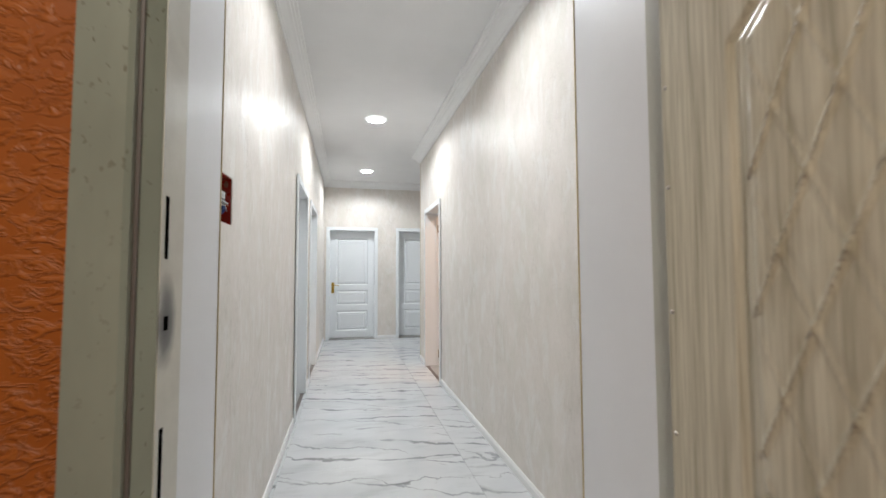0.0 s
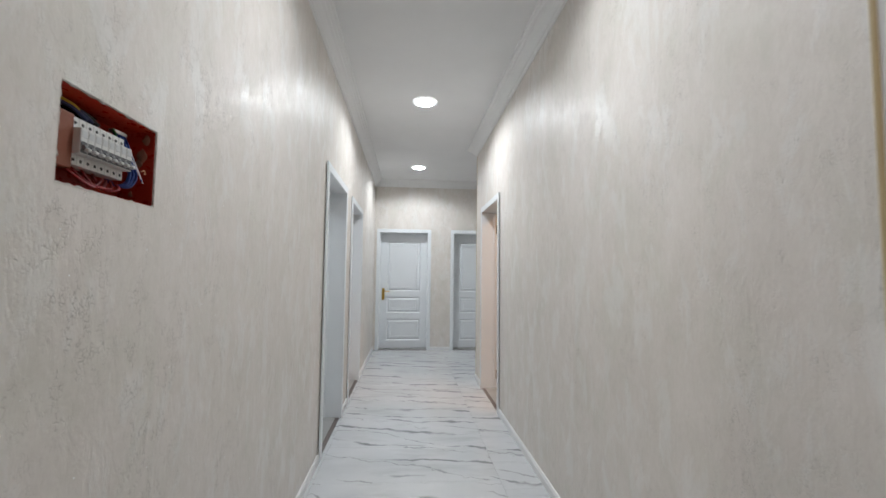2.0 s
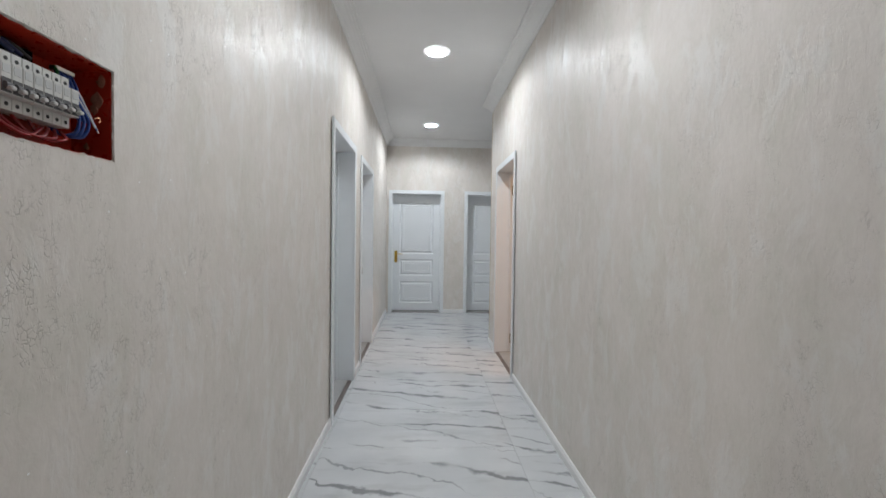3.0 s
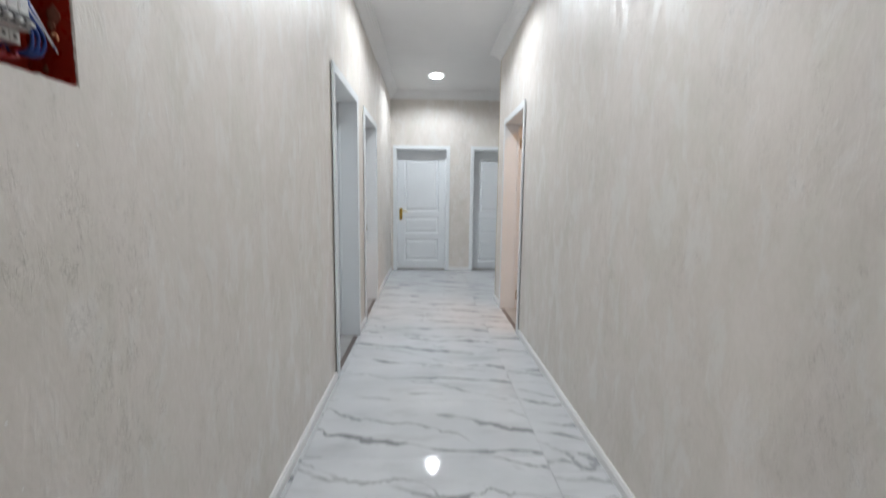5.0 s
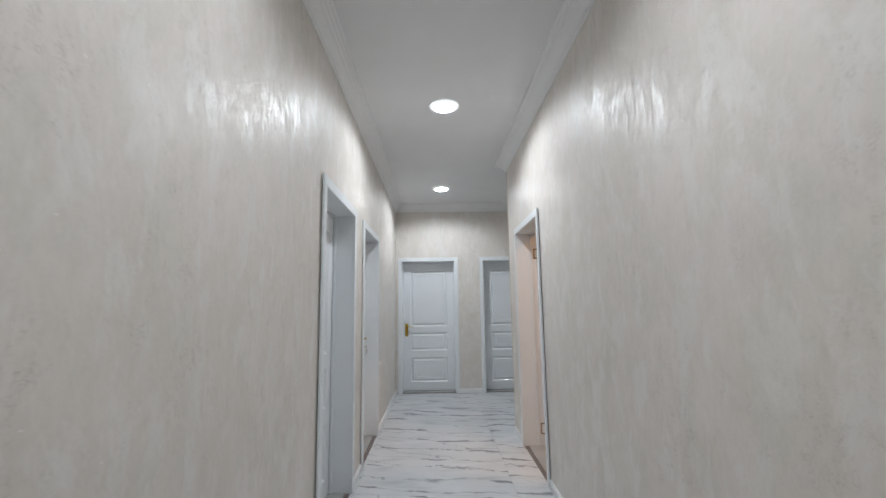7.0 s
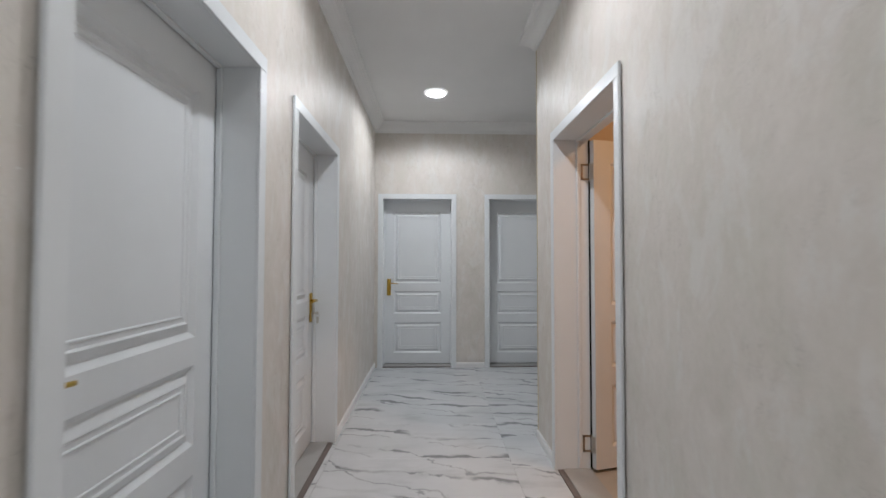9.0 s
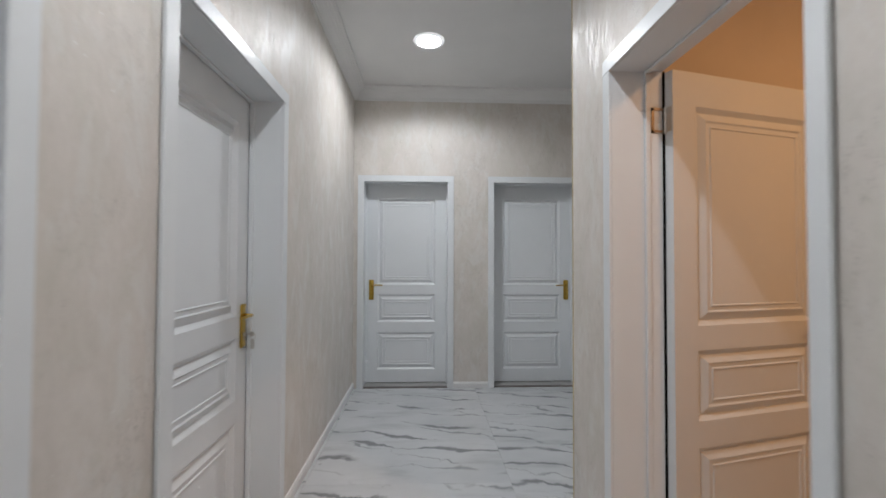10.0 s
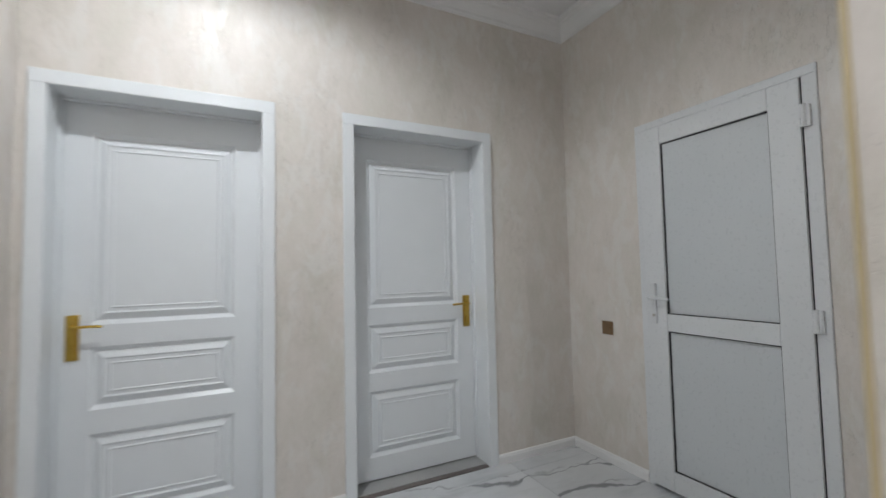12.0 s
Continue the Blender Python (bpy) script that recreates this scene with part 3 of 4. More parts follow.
def doorway(name, m, w, depth, label, handle_at, way, keys, opened=0.0, gap=0.004, case2=CASE):
    """Casing, lining, stops, sill and leaf. Local x to the right, y into the wall, z up from the clear opening's left foot."""
    d = thing(name, m, label, "door", "panelled white doors", "structure")
    top = DOOR_TOP
    for a, b in ((-CASE, 0.0), (w, w + case2)):
        bm = bmesh.new()
        box(bm, (a, -0.013 - gap, 0), (b, -gap, top), 0.002)
        part("casing", bm, CASING, d)
    bm = bmesh.new()
    box(bm, (-CASE, -0.0135 - gap, top), (w + case2, -gap, top + CASE), 0.002)
    part("casing_head", bm, CASING, d)
    for a, b in ((-J, 0.0), (w, w + J)):
        part("jamb", boxes(((a, -gap, 0), (b, depth, top))), CASING, d)
    part("jamb_head", boxes(((-J, -gap, top), (w + J, depth, top + J))), CASING, d)
    for a, b in ((0.0, 0.012), (w - 0.012, w)):
        bm = bmesh.new()
        box(bm, (a, 0.130, 0.012), (b, 0.151, top), 0.002)
        part("door_stop", bm, CASING, d)
    bm = bmesh.new()
    box(bm, (0.012, 0.130, top - 0.012), (w - 0.012, 0.151, top), 0.002)
    part("stop_head", bm, CASING, d)
    part("sill", boxes(((0.0, 0.034, -0.02), (w, depth, 0.010))), STONE, d, "grey stone sill")
    bm = bmesh.new()
    box(bm, (0.0, 0.0, -0.02), (w, 0.034, 0.006), 0.001)
    part("sill_strip", bm, STRIP, d, "dark brown edge strip")
    lw, lh = w - 0.008, top - 0.024
    leaf = part("leaf", panel_leaf(lw, lh), DOOR, d, "white panelled door leaf")
    if opened:
        pivot = pose(0.003, 0.216, 0.018, 0, 0, opened)
        leaf.matrix_local = pivot @ pose(0.002, -0.040, 0)
        part("door_seal", boxes(((-0.018, 0.2075, 0.012), (0.001, 0.2190, top))), VOID, d, "black rubber door seal")
        for z in (1.885, 0.165):
            hinge(d, 0.006, 0.217, z)
            bm = bmesh.new()
            for a, b in (((0.0, 0.160, z - 0.052), (0.003, 0.209, z - 0.041)), ((0.0, 0.160, z + 0.041), (0.003, 0.209, z + 0.052)), ((0.0, 0.160, z - 0.052), (0.003, 0.171, z + 0.052))):
                box(bm, a, b)
            part("hinge_plate", bm, HINGE, d, "nickel hinge plate on the jamb")
            bm = bmesh.new()
            box(bm, (-0.0025, 0.004, z - 0.068), (0.0, 0.034, z + 0.032))
            part("hinge_flap", bm, STEEL, leaf, "nickel hinge flap")
    else:
        leaf.location = (0.004, 0.155, 0.018)
    handle_set(leaf, handle_at, way, keys)
    return d


doorway("door_1", pose(0, A0, 0, 0, 0, 90), A1 - A0, 0.2, "closed white three-panel door with a brass handle", 0.055, 1, False, 0.0, 0.007)
doorway("door_2", pose(0, B0, 0, 0, 0, 90), B1 - B0, 0.2, "closed white three-panel door with keys in its brass lock", B1 - B0 - 0.064, -1, True)
doorway("door_3", pose(E10, Y1, 0, 0, 0, 0), E11 - E10, 0.2, "closed white three-panel door in the end wall", 0.056, 1, False)
doorway("door_4", pose(E20, Y1, 0, 0, 0, 0), E21 - E20, 0.2, "closed white three-panel door beside the hall corner", E21 - E20 - 0.064, -1, False)
doorway("door_5", pose(XE, R1, 0, 0, 0, -90), R1 - R0, 0.207, "white three-panel door standing open into a warm-lit room", R1 - R0 - 0.064, -1, True, 104.0, 0.007, 0.048)


def plastic_door():
    d = thing("door_6", pose(XH, P1, 0, 0, 0, -90), "closed white plastic door with two plain panels", "door", "", "structure")
    w, h = P1 - P0, PT
    for a, b in (((0, -0.012, 0), (0.042, 0.06, h - 0.042)), ((w - 0.055, -0.012, 0), (w, 0.06, h - 0.042)), ((0, -0.012, h - 0.042), (w, 0.06, h))):
        bm = bmesh.new()
        box(bm, a, b, 0.003)
        part("door_frame", bm, PVC, d)
    l0, l1, t = 0.046, w - 0.059, h - 0.046
    s0, s1 = P1 - 7.523, P1 - 6.980
    spans = [((l0, -0.024, 0.02), (s0, 0.055, t)), ((s1, -0.024, 0.02), (l1, 0.055, t)),
             ((s0, -0.0235, 1.945), (s1, 0.055, t)), ((s0, -0.0235, 0.890), (s1, 0.055, 0.985)), ((s0, -0.0235, 0.02), (s1, 0.055, 0.127))]
    for a, b in spans:
        bm = bmesh.new()
        box(bm, a, b, 0.004, 2)
        part("sash_rail" if a[0] == s0 else "sash_stile", bm, PVC, d)
    for z0, z1 in ((0.985, 1.945), (0.127, 0.890)):
        part("panel", boxes(((s0, -0.004, z0), (s1, 0.03, z1))), PVCPANEL, d, "plain white plastic panel")
        g = 0.005
        part("gasket", boxes(((s0, -0.013, z0), (s0 + g, -0.003, z1)), ((s1 - g, -0.013, z0), (s1, -0.003, z1)),
                             ((s0 + g, -0.013, z0), (s1 - g, -0.003, z0 + g)), ((s0 + g, -0.013, z1 - g), (s1 - g, -0.003, z1))), RUBBER, d, "black rubber gasket")
    # black strip fills the gap beside the sash in place of its shadow
    part("shadow_gap", boxes(((l1 - 0.001, -0.010, 0.02), (w - 0.054, 0.05, t))), RUBBER, d, "dark strip standing in for the shadow beside the sash")
    for z in (1.876, 1.010, 0.20):
        bm = bmesh.new()
        rod(bm, (l1 + 0.012, -0.026, z - 0.048), (l1 + 0.012, -0.026, z + 0.048), 0.011, 12)
        box(bm, (l1 - 0.004, -0.027, z - 0.046), (l1 + 0.036, -0.011, z + 0.046), 0.002)
        part("hinge", bm, PVC, d, "white plastic-capped hinge")
    x = l0 + 0.052
    bm = bmesh.new()
    box(bm, (x - 0.015, -0.036, 0.93), (x + 0.015, -0.024, 1.155), 0.004, 2)
    plate = part("handle_plate", bm, PVC, d, "white handle plate")
    bm = bmesh.new()
    rod(bm, (x, -0.034, 1.075), (x, -0.075, 1.075), 0.009)
    tube(bm, [(x - 0.006, -0.072, 1.075), (x + 0.03, -0.077, 1.075), (x + 0.075, -0.077, 1.073), (x + 0.115, -0.070, 1.070)], 0.009, 10)
    part("lever", bm, PVC, plate, "white lever", True)
    bm = bmesh.new()
    rod(bm, (x, -0.036, 0.975), (x, -0.042, 0.975), 0.008)
    part("lock_cylinder", bm, STEEL, plate)


plastic_door()


# ---- entrance door, standing open ----
def entrance():
    f = thing("entrance_frame", pose(0, 0, 0), "old grey-green painted steel frame of the entrance door", "door frame", "", "structure")
    bm = bmesh.new()
    extrude(bm, [(0.087, 0.596), (0.150, 0.596), (0.156, 0.602), (0.156, 0.614), (0.160, 0.618), (0.178, 0.640), (0.178, 0.7295), (0.101, 0.7295), (0.101, 0.6045), (0.087, 0.6045)], 0, 2.20)
    # the jamb's groove is drawn by a dark strip, its shade put into the colour
    part("groove_shade", boxes(((0.1555, 0.6135, 0.0), (0.1610, 0.6175, 2.20))), STRIP, f, "dark brown strip drawn as the shaded groove of the jamb")
    part("lock_jamb", bm, GREEN, f, "grey-green enamelled jamb with rust specks")
    bm = bmesh.new()
    box(bm, (0.178, 0.643, 0.0), (0.1795, 0.7295, 2.20))
    strike = part("strike_lining", bm, CREAM, f, "cream jamb lining with a sooty bolt hole")
    # flat black plates stand in for the darkness inside the slots and bolt hole
    for z0, z1, y in ((1.312, 1.407, 0.662), (0.90, 1.062, 0.662)):
        bm = bmesh.new()
        box(bm, (0.1795, y - 0.006, z0), (0.1800, y + 0.006, z1))
        part("bolt_slot", bm, VOID, strike, "slot drawn as a flat black plate")
    bm = bmesh.new()
    box(bm, (0.1795, 0.661, 1.205), (0.1802, 0.675, 1.226))
    part("bolt_hole", bm, VOID, strike, "bolt hole drawn as a flat black plate")
    bm = bmesh.new()
    extrude(bm, [(1.174, 0.596), (1.100, 0.596), (1.095, 0.602), (1.095, 0.614), (1.079, 0.640), (1.079, 0.7295), (1.159, 0.7295), (1.159, 0.6045), (1.174, 0.6045)], 0, 2.20)
    part("hinge_jamb", bm, PALE, f, "pale grey enamelled hinge jamb")
    part("frame_head", boxes(((0.087, 0.598, 2.20), (1.174, 0.6045, 2.27)), ((0.101, 0.6045, 2.20), (1.159, 0.7295, 2.258))), GREEN, f)
    part("threshold", boxes(((0.178, 0.60, -0.02), (1.079, 0.7295, 0.012))), STRIP, f, "worn dark threshold")

    # leaf: local x from the hinge outwards, y away from the doorway, z up
    d = thing("entrance_door", pose(1.028, 0.626, 0.02, 0, 0, -90), "entrance door with quilted oak-look panel, standing open", "door")
    W, H, B = 0.90, 2.16, 0.148
    part("steel_back", boxes(((0.0, 0.012, 0), (W, 0.055, H))), GREEN, d, "grey-green steel back of the leaf")
    z0, z1 = 0.93, 1.70

    def height(x, z):
        """Depth of the pressed skin: groove round the panel, cushions with beads along the diamonds."""
        if z0 < z < z1:
            e = min(x - B, W - B - x, z - z0, z1 - z, (x - B + (z1 - z)) * 0.7 - 0.05, (W - B - x + (z1 - z)) * 0.7 - 0.05)
        else:
            e = -1.0
        if e < -0.004:
            return 0.0
        groove = -0.006 * math.exp(-((e - 0.004) / 0.007) ** 2)
        if e < 0.028:
            return groove - 0.001
        u, v = (x - B - 0.064) / 0.084, (z - 1.30) / 0.202
        p, q = u + v, u - v
        dp, dq = abs(p - round(p)), abs(q - round(q))
        bead = 0.0080 * math.exp(-(dq / 0.034) ** 2) + 0.0034 * math.exp(-(dp / 0.036) ** 2)
        dip = -0.0022 * (math.exp(-(dp / 0.16) ** 2) + math.exp(-(dq / 0.16) ** 2))
        return 0.003 + bead + dip + 0.0025 * math.exp(-((dp ** 2 + dq ** 2) / 0.012))

    xs = [0.0, 0.05, 0.10] + [B - 0.012 + 0.0042 * k for k in range(148)] + [W - 0.12, W]
    xs = sorted(x for x in xs if x <= W)
    zs = [0.0, 0.4, 0.8, 0.9] + [z0 - 0.012 + 0.0052 * k for k in range(153)] + [1.8, H]
    bm = bmesh.new()
    grid = [[bm.verts.new((x, -0.002 - height(x, z), z)) for z in zs] for x in xs]
    for i in range(len(xs) - 1):
        for k in range(len(zs) - 1):
            bm.faces.new((grid[i][k], grid[i + 1][k], grid[i + 1][k + 1], grid[i][k + 1]))
    rim = [e for e in bm.edges if e.is_boundary]
    r = bmesh.ops.extrude_edge_only(bm, edges=rim)
    for e in rim:
        e.smooth = False
    for v in r["geom"]:
        if isinstance(v, bmesh.types.BMVert):
            v.co.y = 0.012
    bmesh.ops.recalc_face_normals(bm, faces=bm.faces)
    skin = part("panel_skin", bm, OAK, d, "pale oak film pressed with a diamond quilt", True)
    for z in (0.56, 0.77, 0.98, 1.197, 1.426, 1.614, 1.82):
        bm = bmesh.new()
        bmesh.ops.create_uvsphere(bm, u_segments=12, v_segments=6, radius=0.0042, matrix=pose(0.010, -0.002, z))
        part("screw", bm, STEEL, skin, "small steel screw head", True)
    for z in (0.3, 1.75):
        bm = bmesh.new()
        rod(bm, (-0.004, 0.062, z - 0.06), (-0.004, 0.062, z + 0.06), 0.012)
        part("hinge", bm, GREEN, d)


entrance()


# ---- downlights ----
def downlight():
    d = thing("downlight", pose(LAMP_X, LAMP_Y[0], ZC), "round recessed ceiling downlight, switched on", "lamp", "ceiling downlights")
    n = 48

    def lathe(profile):
        bm = bmesh.new()
        loops = [[bm.verts.new((r * math.cos(2 * math.pi * k / n), r * math.sin(2 * math.pi * k / n), z)) for k in range(n)] for r, z in profile]
        for a, b in zip(loops, loops[1:]):
            for k in range(n):
                bm.faces.new((a[k], a[(k + 1) % n], b[(k + 1) % n], b[k]))
        bmesh.ops.recalc_face_normals(bm, faces=bm.faces)
        return bm
    part("trim_ring", lathe([(0.091, 0.002), (0.120, 0.0), (0.120, -0.004), (0.114, -0.009), (0.094, -0.012), (0.0895, -0.008), (0.0895, 0.05)]), ACRYLIC, d, "acrylic rim, its lit look added as a glow of its own", True)
    bm = bmesh.new()
    bmesh.ops.create_circle(bm, cap_ends=True, segments=n, radius=0.0895, matrix=pose(0, 0, 0.046))
    for face in bm.faces:
        face.normal_update()
        if face.normal.z > 0:
            face.normal_flip()
    part("diffuser", bm, LED, d, "glowing white diffuser")
    return d


lamp = downlight()
for ly in LAMP_Y[1:]:
    copy_thing(lamp, pose(LAMP_X, ly, ZC))


def ceiling_bulb(x, y, z, label):
    d = thing("ceiling_lamp", pose(x, y, z), label, "lamp")
    bm = bmesh.new()
    rod(bm, (0, 0, -0.012), (0, 0, 0.0), 0.15, 32)
    part("base", bm, COVE, d)


ceiling_bulb(2.75, 4.5, 2.96, "flat round ceiling lamp in the side room")
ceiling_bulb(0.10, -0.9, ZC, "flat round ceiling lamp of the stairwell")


# ---- sockets and the open consumer unit ----
def socket(m, material, label, pins):
    d = thing("wall_socket", m, label, "socket")
    bm = bmesh.new()
    box(bm, (-0.043, -0.009, -0.043), (0.043, 0.0, 0.043), 0.003, 2)
    part("cover", bm, material, d)
    bm = bmesh.new()
    box(bm, (-0.030, -0.011, -0.030), (0.030, -0.009, 0.030), 0.002)
    insert = part("insert", bm, material, d)
    if pins:
        for x in (-0.0095, 0.0095):
            bm = bmesh.new()
            rod(bm, (x, -0.0112, 0), (x, -0.0106, 0), 0.003, 10)
            part("pin_hole", bm, BLACK, insert)
    return d


socket(pose(XH, 7.962, 0.860, 0, 0, -90), BRONZE, "square bronze-brown wall socket on the cream wall", False)
socket(pose(0, 1.433, 0.838, 0, 0, 90), BEIGE, "square gold-beige wall socket near the entrance", True)


def consumer_unit():
    """Local x along the wall (northwards), y into the wall, z up from the opening's lower corner."""
    d = thing("consumer_unit", pose(0, BOX[0], BOX[2], 0, 0, 90), "open red flush-mounted fuse box with breakers and loose wires", "fuse box")
    w, h, dp, s = BOX[1] - BOX[0], BOX[3] - BOX[2], 0.085, 0.003
    bm = box(bmesh.new(), (0, 0.004, 0), (w, dp, h))
    front = [f for f in bm.faces if all(v.co.y < 0.01 for v in f.verts)]
    bmesh.ops.inset_region(bm, faces=front, thickness=s, use_even_offset=True)
    r = bmesh.ops.extrude_face_region(bm, geom=front)
    for v in r["geom"]:
        if isinstance(v, bmesh.types.BMVert):
            v.co.y = dp - s
    bmesh.ops.delete(bm, geom=front, context="FACES")
    bmesh.ops.recalc_face_normals(bm, faces=bm.faces)
    part("tray", bm, RED, d, "red plastic back box")
    # rough plaster lip round the cut-out
    rng = random.Random(5)
    bm = bmesh.new()
    n = 26
    edge = [(w * k / n, 0.0) for k in range(n)] + [(w, h * k / n) for k in range(n)] + [(w - w * k / n, h) for k in range(n)] + [(0.0, h - h * k / n) for k in range(n)]
    cx, cz = w / 2, h / 2
    outer = [bm.verts.new((x + (0.0012 if x > cx else -0.0012), -0.0004, z + (0.0012 if z > cz else -0.0012))) for x, z in edge]
    inner = []
    for x, z in edge:
        j = abs(rng.gauss(0, 0.0016)) + 0.0006
        inner.append(bm.verts.new((x + (-j if x > w - 0.001 else j if x < 0.001 else 0), 0.0015, z + (-j if z > h - 0.001 else j if z < 0.001 else 0))))
    for k in range(4 * n):
        q = (k + 1) % (4 * n)
        bm.faces.new((outer[k], outer[q], inner[q], inner[k]))
    bmesh.ops.solidify(bm, geom=list(bm.faces), thickness=0.0012)
    bmesh.ops.recalc_face_normals(bm, faces=bm.faces)
    part("plaster_lip", bm, PLASTER, d, "ragged plaster edge of the cut-out")
    for y, z, r in ((0.022, h - 0.022, 0.012), (0.030, h - 0.060, 0.015), (0.036, h - 0.078, 0.011), (0.052, 0.030, 0.007)):
        bm = bmesh.new()
        bmesh.ops.create_icosphere(bm, subdivisions=2, radius=1.0)
        for v in bm.verts:
            k = 1 + 0.35 * rng.uniform(-1, 1)
            v.co = Vector((w - s + v.co.x * 0.0016, y + v.co.y * r * 0.7 * k, z + v.co.z * r * k))
        part("plaster_smear", bm, SMEAR, d, "grey plaster smear")
    part("rail", boxes(((0.004, 0.0525, 0.074), (w - 0.05, 0.064, 0.108))), STEEL, d, "steel mounting rail")
    bm = bmesh.new()
    box(bm, (0.006, 0.026, 0.036), (0.058, 0.060, 0.140), 0.002)
    part("blank_plate", bm, CARD, d, "terracotta filler plate")
    x0, p = 0.0560, 0.0185
    for k in range(8):
        a, b = x0 + k * p, x0 + (k + 1) * p - 0.0005
        mid = (a + b) / 2
        bm = bmesh.new()
        box(bm, (a, 0.030, 0.046), (b, 0.060, 0.138), 0.001)
        box(bm, (a, 0.012, 0.066), (b, 0.030, 0.116), 0.0012)
        br = part("breaker", bm, BREAKER, d, "grey-white circuit breaker")
        bm = bmesh.new()
        box(bm, (a + 0.0012, 0.0112, 0.068), (b - 0.0012, 0.012, 0.090))
        part("toggle_slot", bm, TOGGLE, br, "dark grey toggle recess")
        bm = bmesh.new()
        rod(bm, (a + 0.0035, 0.0105, 0.078), (b - 0.0035, 0.0105, 0.078), 0.0058, 12)
        part("toggle_hub", bm, GREYPLASTIC, br, "mid-grey toggle hub")
        bm = bmesh.new()
        box(bm, (a + 0.0045, -0.001, 0.0705), (b - 0.0045, 0.009, 0.0770), 0.0015)
        part("toggle", bm, BREAKER, br, "pale switch lever")
        bm = bmesh.new()
        box(bm, (a + 0.0030, 0.0114, 0.098), (b - 0.0030, 0.012, 0.111))
        part("rating_label", bm, LABEL, br, "printed rating label")
        for z in (0.056, 0.127):
            bm = bmesh.new()
            rod(bm, (mid, 0.0295, z), (mid, 0.030, z), 0.0034, 10)
            part("terminal", bm, BLACK, br)
    bm = bmesh.new()
    box(bm, (0.196, 0.046, h - 0.030), (0.238, 0.060, h - 0.022), 0.001)
    part("terminal_bar", bm, STEEL, d, "worn steel earth bar")
    for k in range(9):
        bm = bmesh.new()
        o, e = 0.0040 * k, 0.004 * (k % 3)
        tube(bm, [(0.200 + o, 0.052, h - 0.026), (0.200 + 0.9 * o, 0.044 - e, 0.128), (0.208 + 0.9 * o, 0.030 + e, 0.096),
                  (0.216 + 0.95 * o, 0.022 + e, 0.068), (0.212 + 0.9 * o, 0.026 + e, 0.040 + 0.002 * (k % 4)), (0.200 + 0.5 * o, 0.046, 0.036), (0.188 + 0.2 * o, 0.056, 0.048)], 0.0024)
        part("wire", bm, BLUE, d, "blue wire", True)
    bm = bmesh.new()
    tube(bm, [(0.196, 0.050, h - 0.024), (0.194, 0.042, 0.142), (0.190, 0.046, 0.132)], 0.0028)
    part("wire", bm, GREENWIRE, d, "green earth wire", True)
    # no opening is cut: black blocks give the dark of the hole
    part("cable_opening", boxes(((0.036, 0.070, 0.140), (0.185, dp - s - 0.0005, h - 0.006)), ((0.006, 0.074, 0.150), (0.032, dp - s - 0.0005, h - 0.016))), VOID, d, "black blocks standing in for the dark of the cable opening")
    for k in range(3):
        bm = bmesh.new()
        tube(bm, [(0.222 + 0.004 * k, 0.050, h - 0.030), (0.228 + 0.005 * k, 0.034, 0.112), (0.243 + 0.006 * k, 0.024, 0.080 - 0.006 * k), (0.252 + 0.004 * k, 0.020, 0.060 - 0.004 * k)], 0.0016)
        part("wire", bm, WHITEWIRE if k != 1 else BLUE, d, "loose wire end", True)
    bm = bmesh.new()
    tube(bm, [(0.250, 0.020, 0.078), (0.257, 0.017, 0.082), (0.261, 0.017, 0.077), (0.257, 0.017, 0.073)], 0.0011)
    part("wire", bm, COPPER, d, "bare copper wire end", True)
    for k in range(3):
        bm = bmesh.new()
        tube(bm, [(0.045 + 0.03 * k, 0.066, h - 0.012), (0.075 + 0.018 * k, 0.045, 0.160), (0.105 + 0.016 * k, 0.040, 0.146)], 0.004)
        part("wire", bm, BLACK if k == 2 else NAVY, d, "thick dark wire", True)
    bm = bmesh.new()
    tube(bm, [(0.060, 0.060, h - 0.008), (0.078, 0.046, 0.166), (0.086, 0.042, 0.158)], 0.0035)
    part("wire", bm, YELLOW, d, "yellow wire", True)
    for k in range(4):
        bm = bmesh.new()
        tube(bm, [(0.05 + 0.03 * k, 0.050, 0.050), (0.07 + 0.03 * k, 0.028 + 0.004 * k, 0.026 - 0.003 * k), (0.115 + 0.025 * k, 0.026, 0.014 + 0.003 * k), (0.165 + 0.012 * k, 0.045, 0.040)], 0.0026)
        part("wire", bm, REDWIRE, d, "red wire", True)
    for ob in d.children:
        if ob.name.split(".")[0] in ("breaker", "blank_plate", "wire", "terminal_bar"):
            ob.location.y -= 0.008


consumer_unit()

# ---- floor: polished tiles ----
floor = setting("floor", boxes(((-0.02, 0.73, -0.2), (XH + 0.02, Y1, -0.0035))), GROUT, "polished white marble-look tile floor with grey veins", "floor")
tile_mesh = {}


def tile(x0, x1, y0, y1):
    g = 0.0009
    w, l = round(x1 - x0 - 2 * g, 4), round(y1 - y0 - 2 * g, 4)
    if w < 0.01 or l < 0.01:
        return
    if (w, l) not in tile_mesh:
        bm = bmesh.new()
        box(bm, (-w / 2, -l / 2, -0.009), (w / 2, l / 2, 0.0))
        top = [e for e in bm.edges if all(v.co.z > -0.001 for v in e.verts)]
        bmesh.ops.bevel(bm, geom=top, offset=0.0008, segments=1, affect="EDGES")
        tile_mesh[(w, l)] = mesh_of("tile", bm, TILE)
    ob = new("tile", tile_mesh[(w, l)])
    ob.location = ((x0 + x1) / 2, (y0 + y1) / 2, 0)
    ob.parent = floor


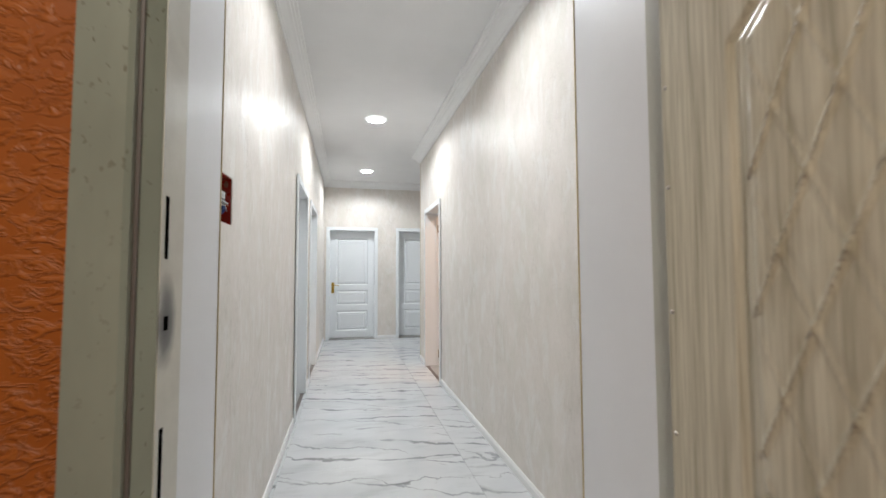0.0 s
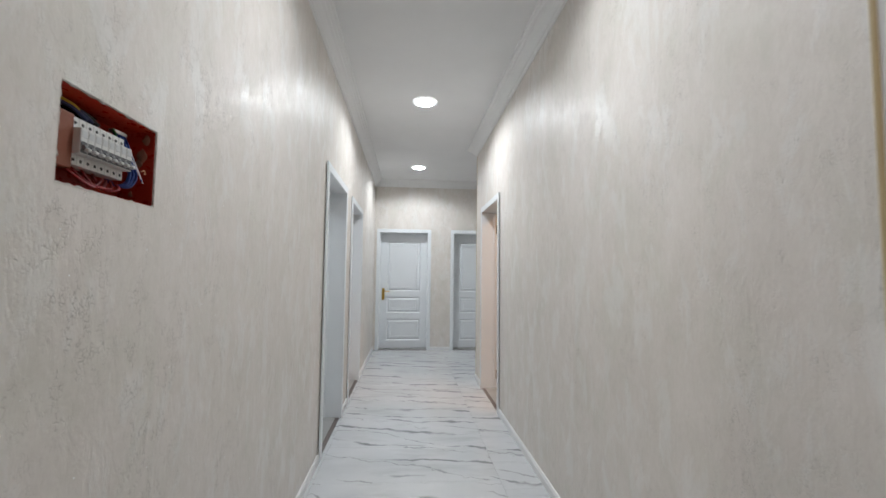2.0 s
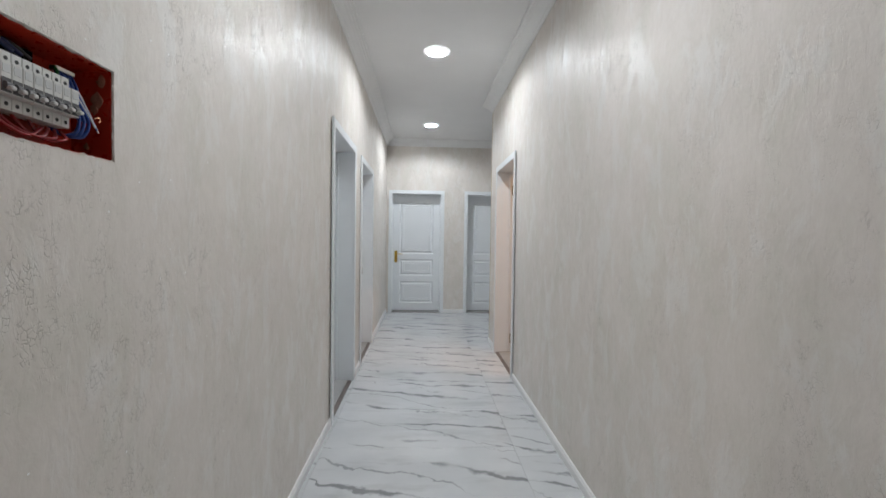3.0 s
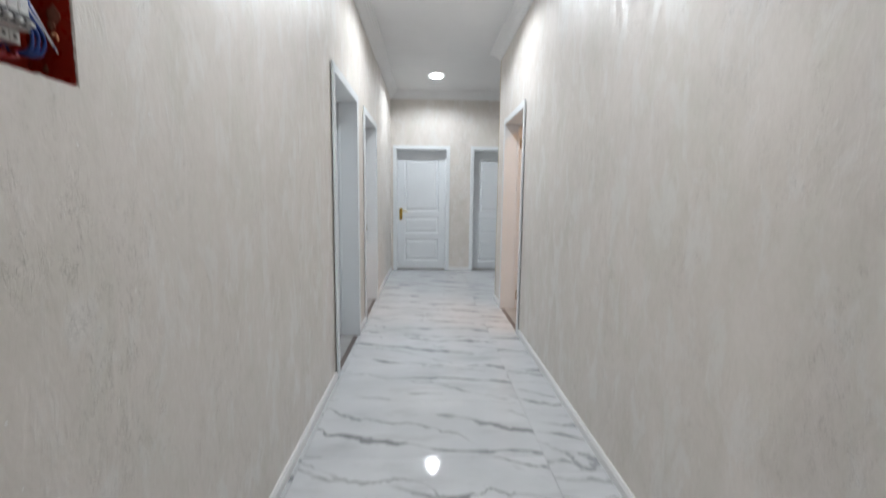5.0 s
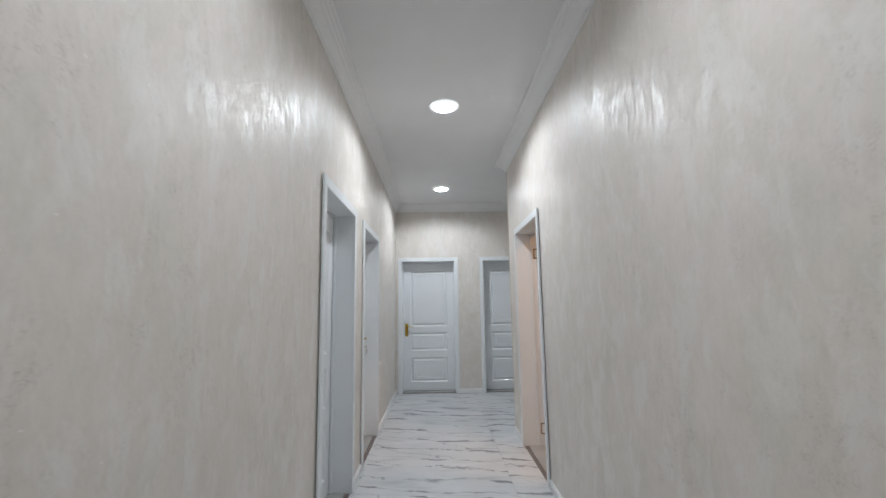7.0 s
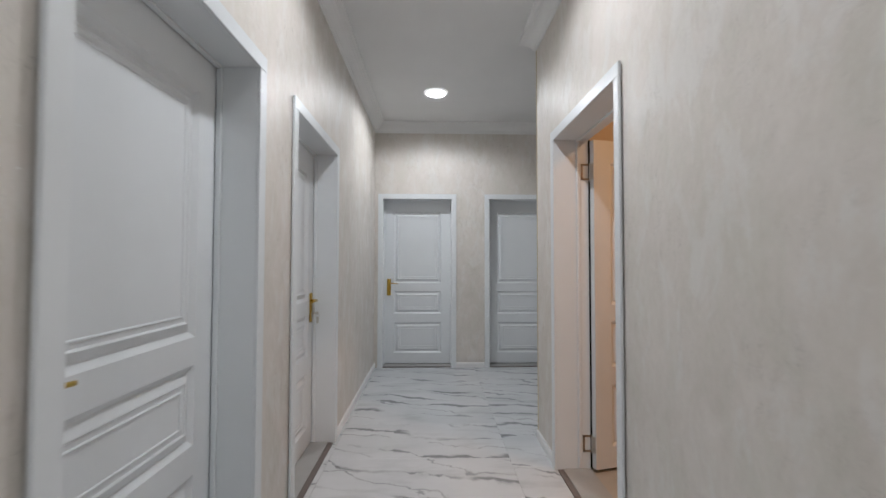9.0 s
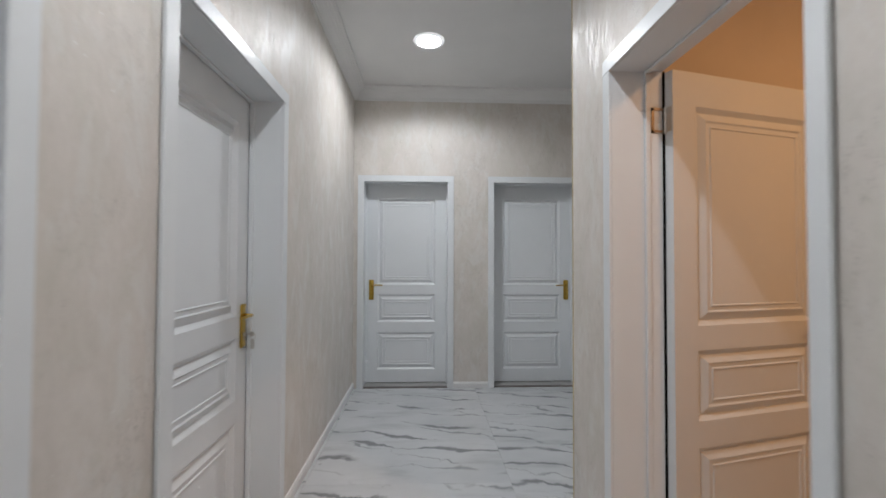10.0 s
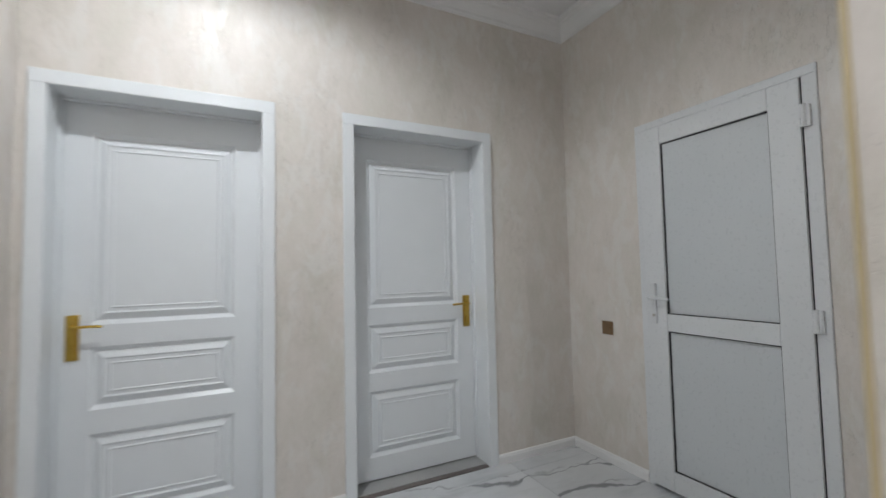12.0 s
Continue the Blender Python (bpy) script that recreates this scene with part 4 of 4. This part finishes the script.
def lay(x0, x1, ystart, y0, y1):
    """A column of tiles between x0 and x1, cut at y0 and y1."""
    y = ystart
    while y < y1:
        a, b = max(y, y0), min(y + 0.6, y1)
        if b - a > 0.01:
            tile(x0, x1, a, b)
        y += 0.6


lay(0.033, 1.233, 0.48, 0.731, Y1)
lay(0.0, 0.033, 0.48, Y0, Y1)
lay(1.233, XE, 0.36, Y0, 6.36)
lay(1.233, 2.433, 6.36, 6.36, Y1)
lay(2.433, XH, 6.36, YC, Y1)
tile(XE, 2.433, YC, 6.36)
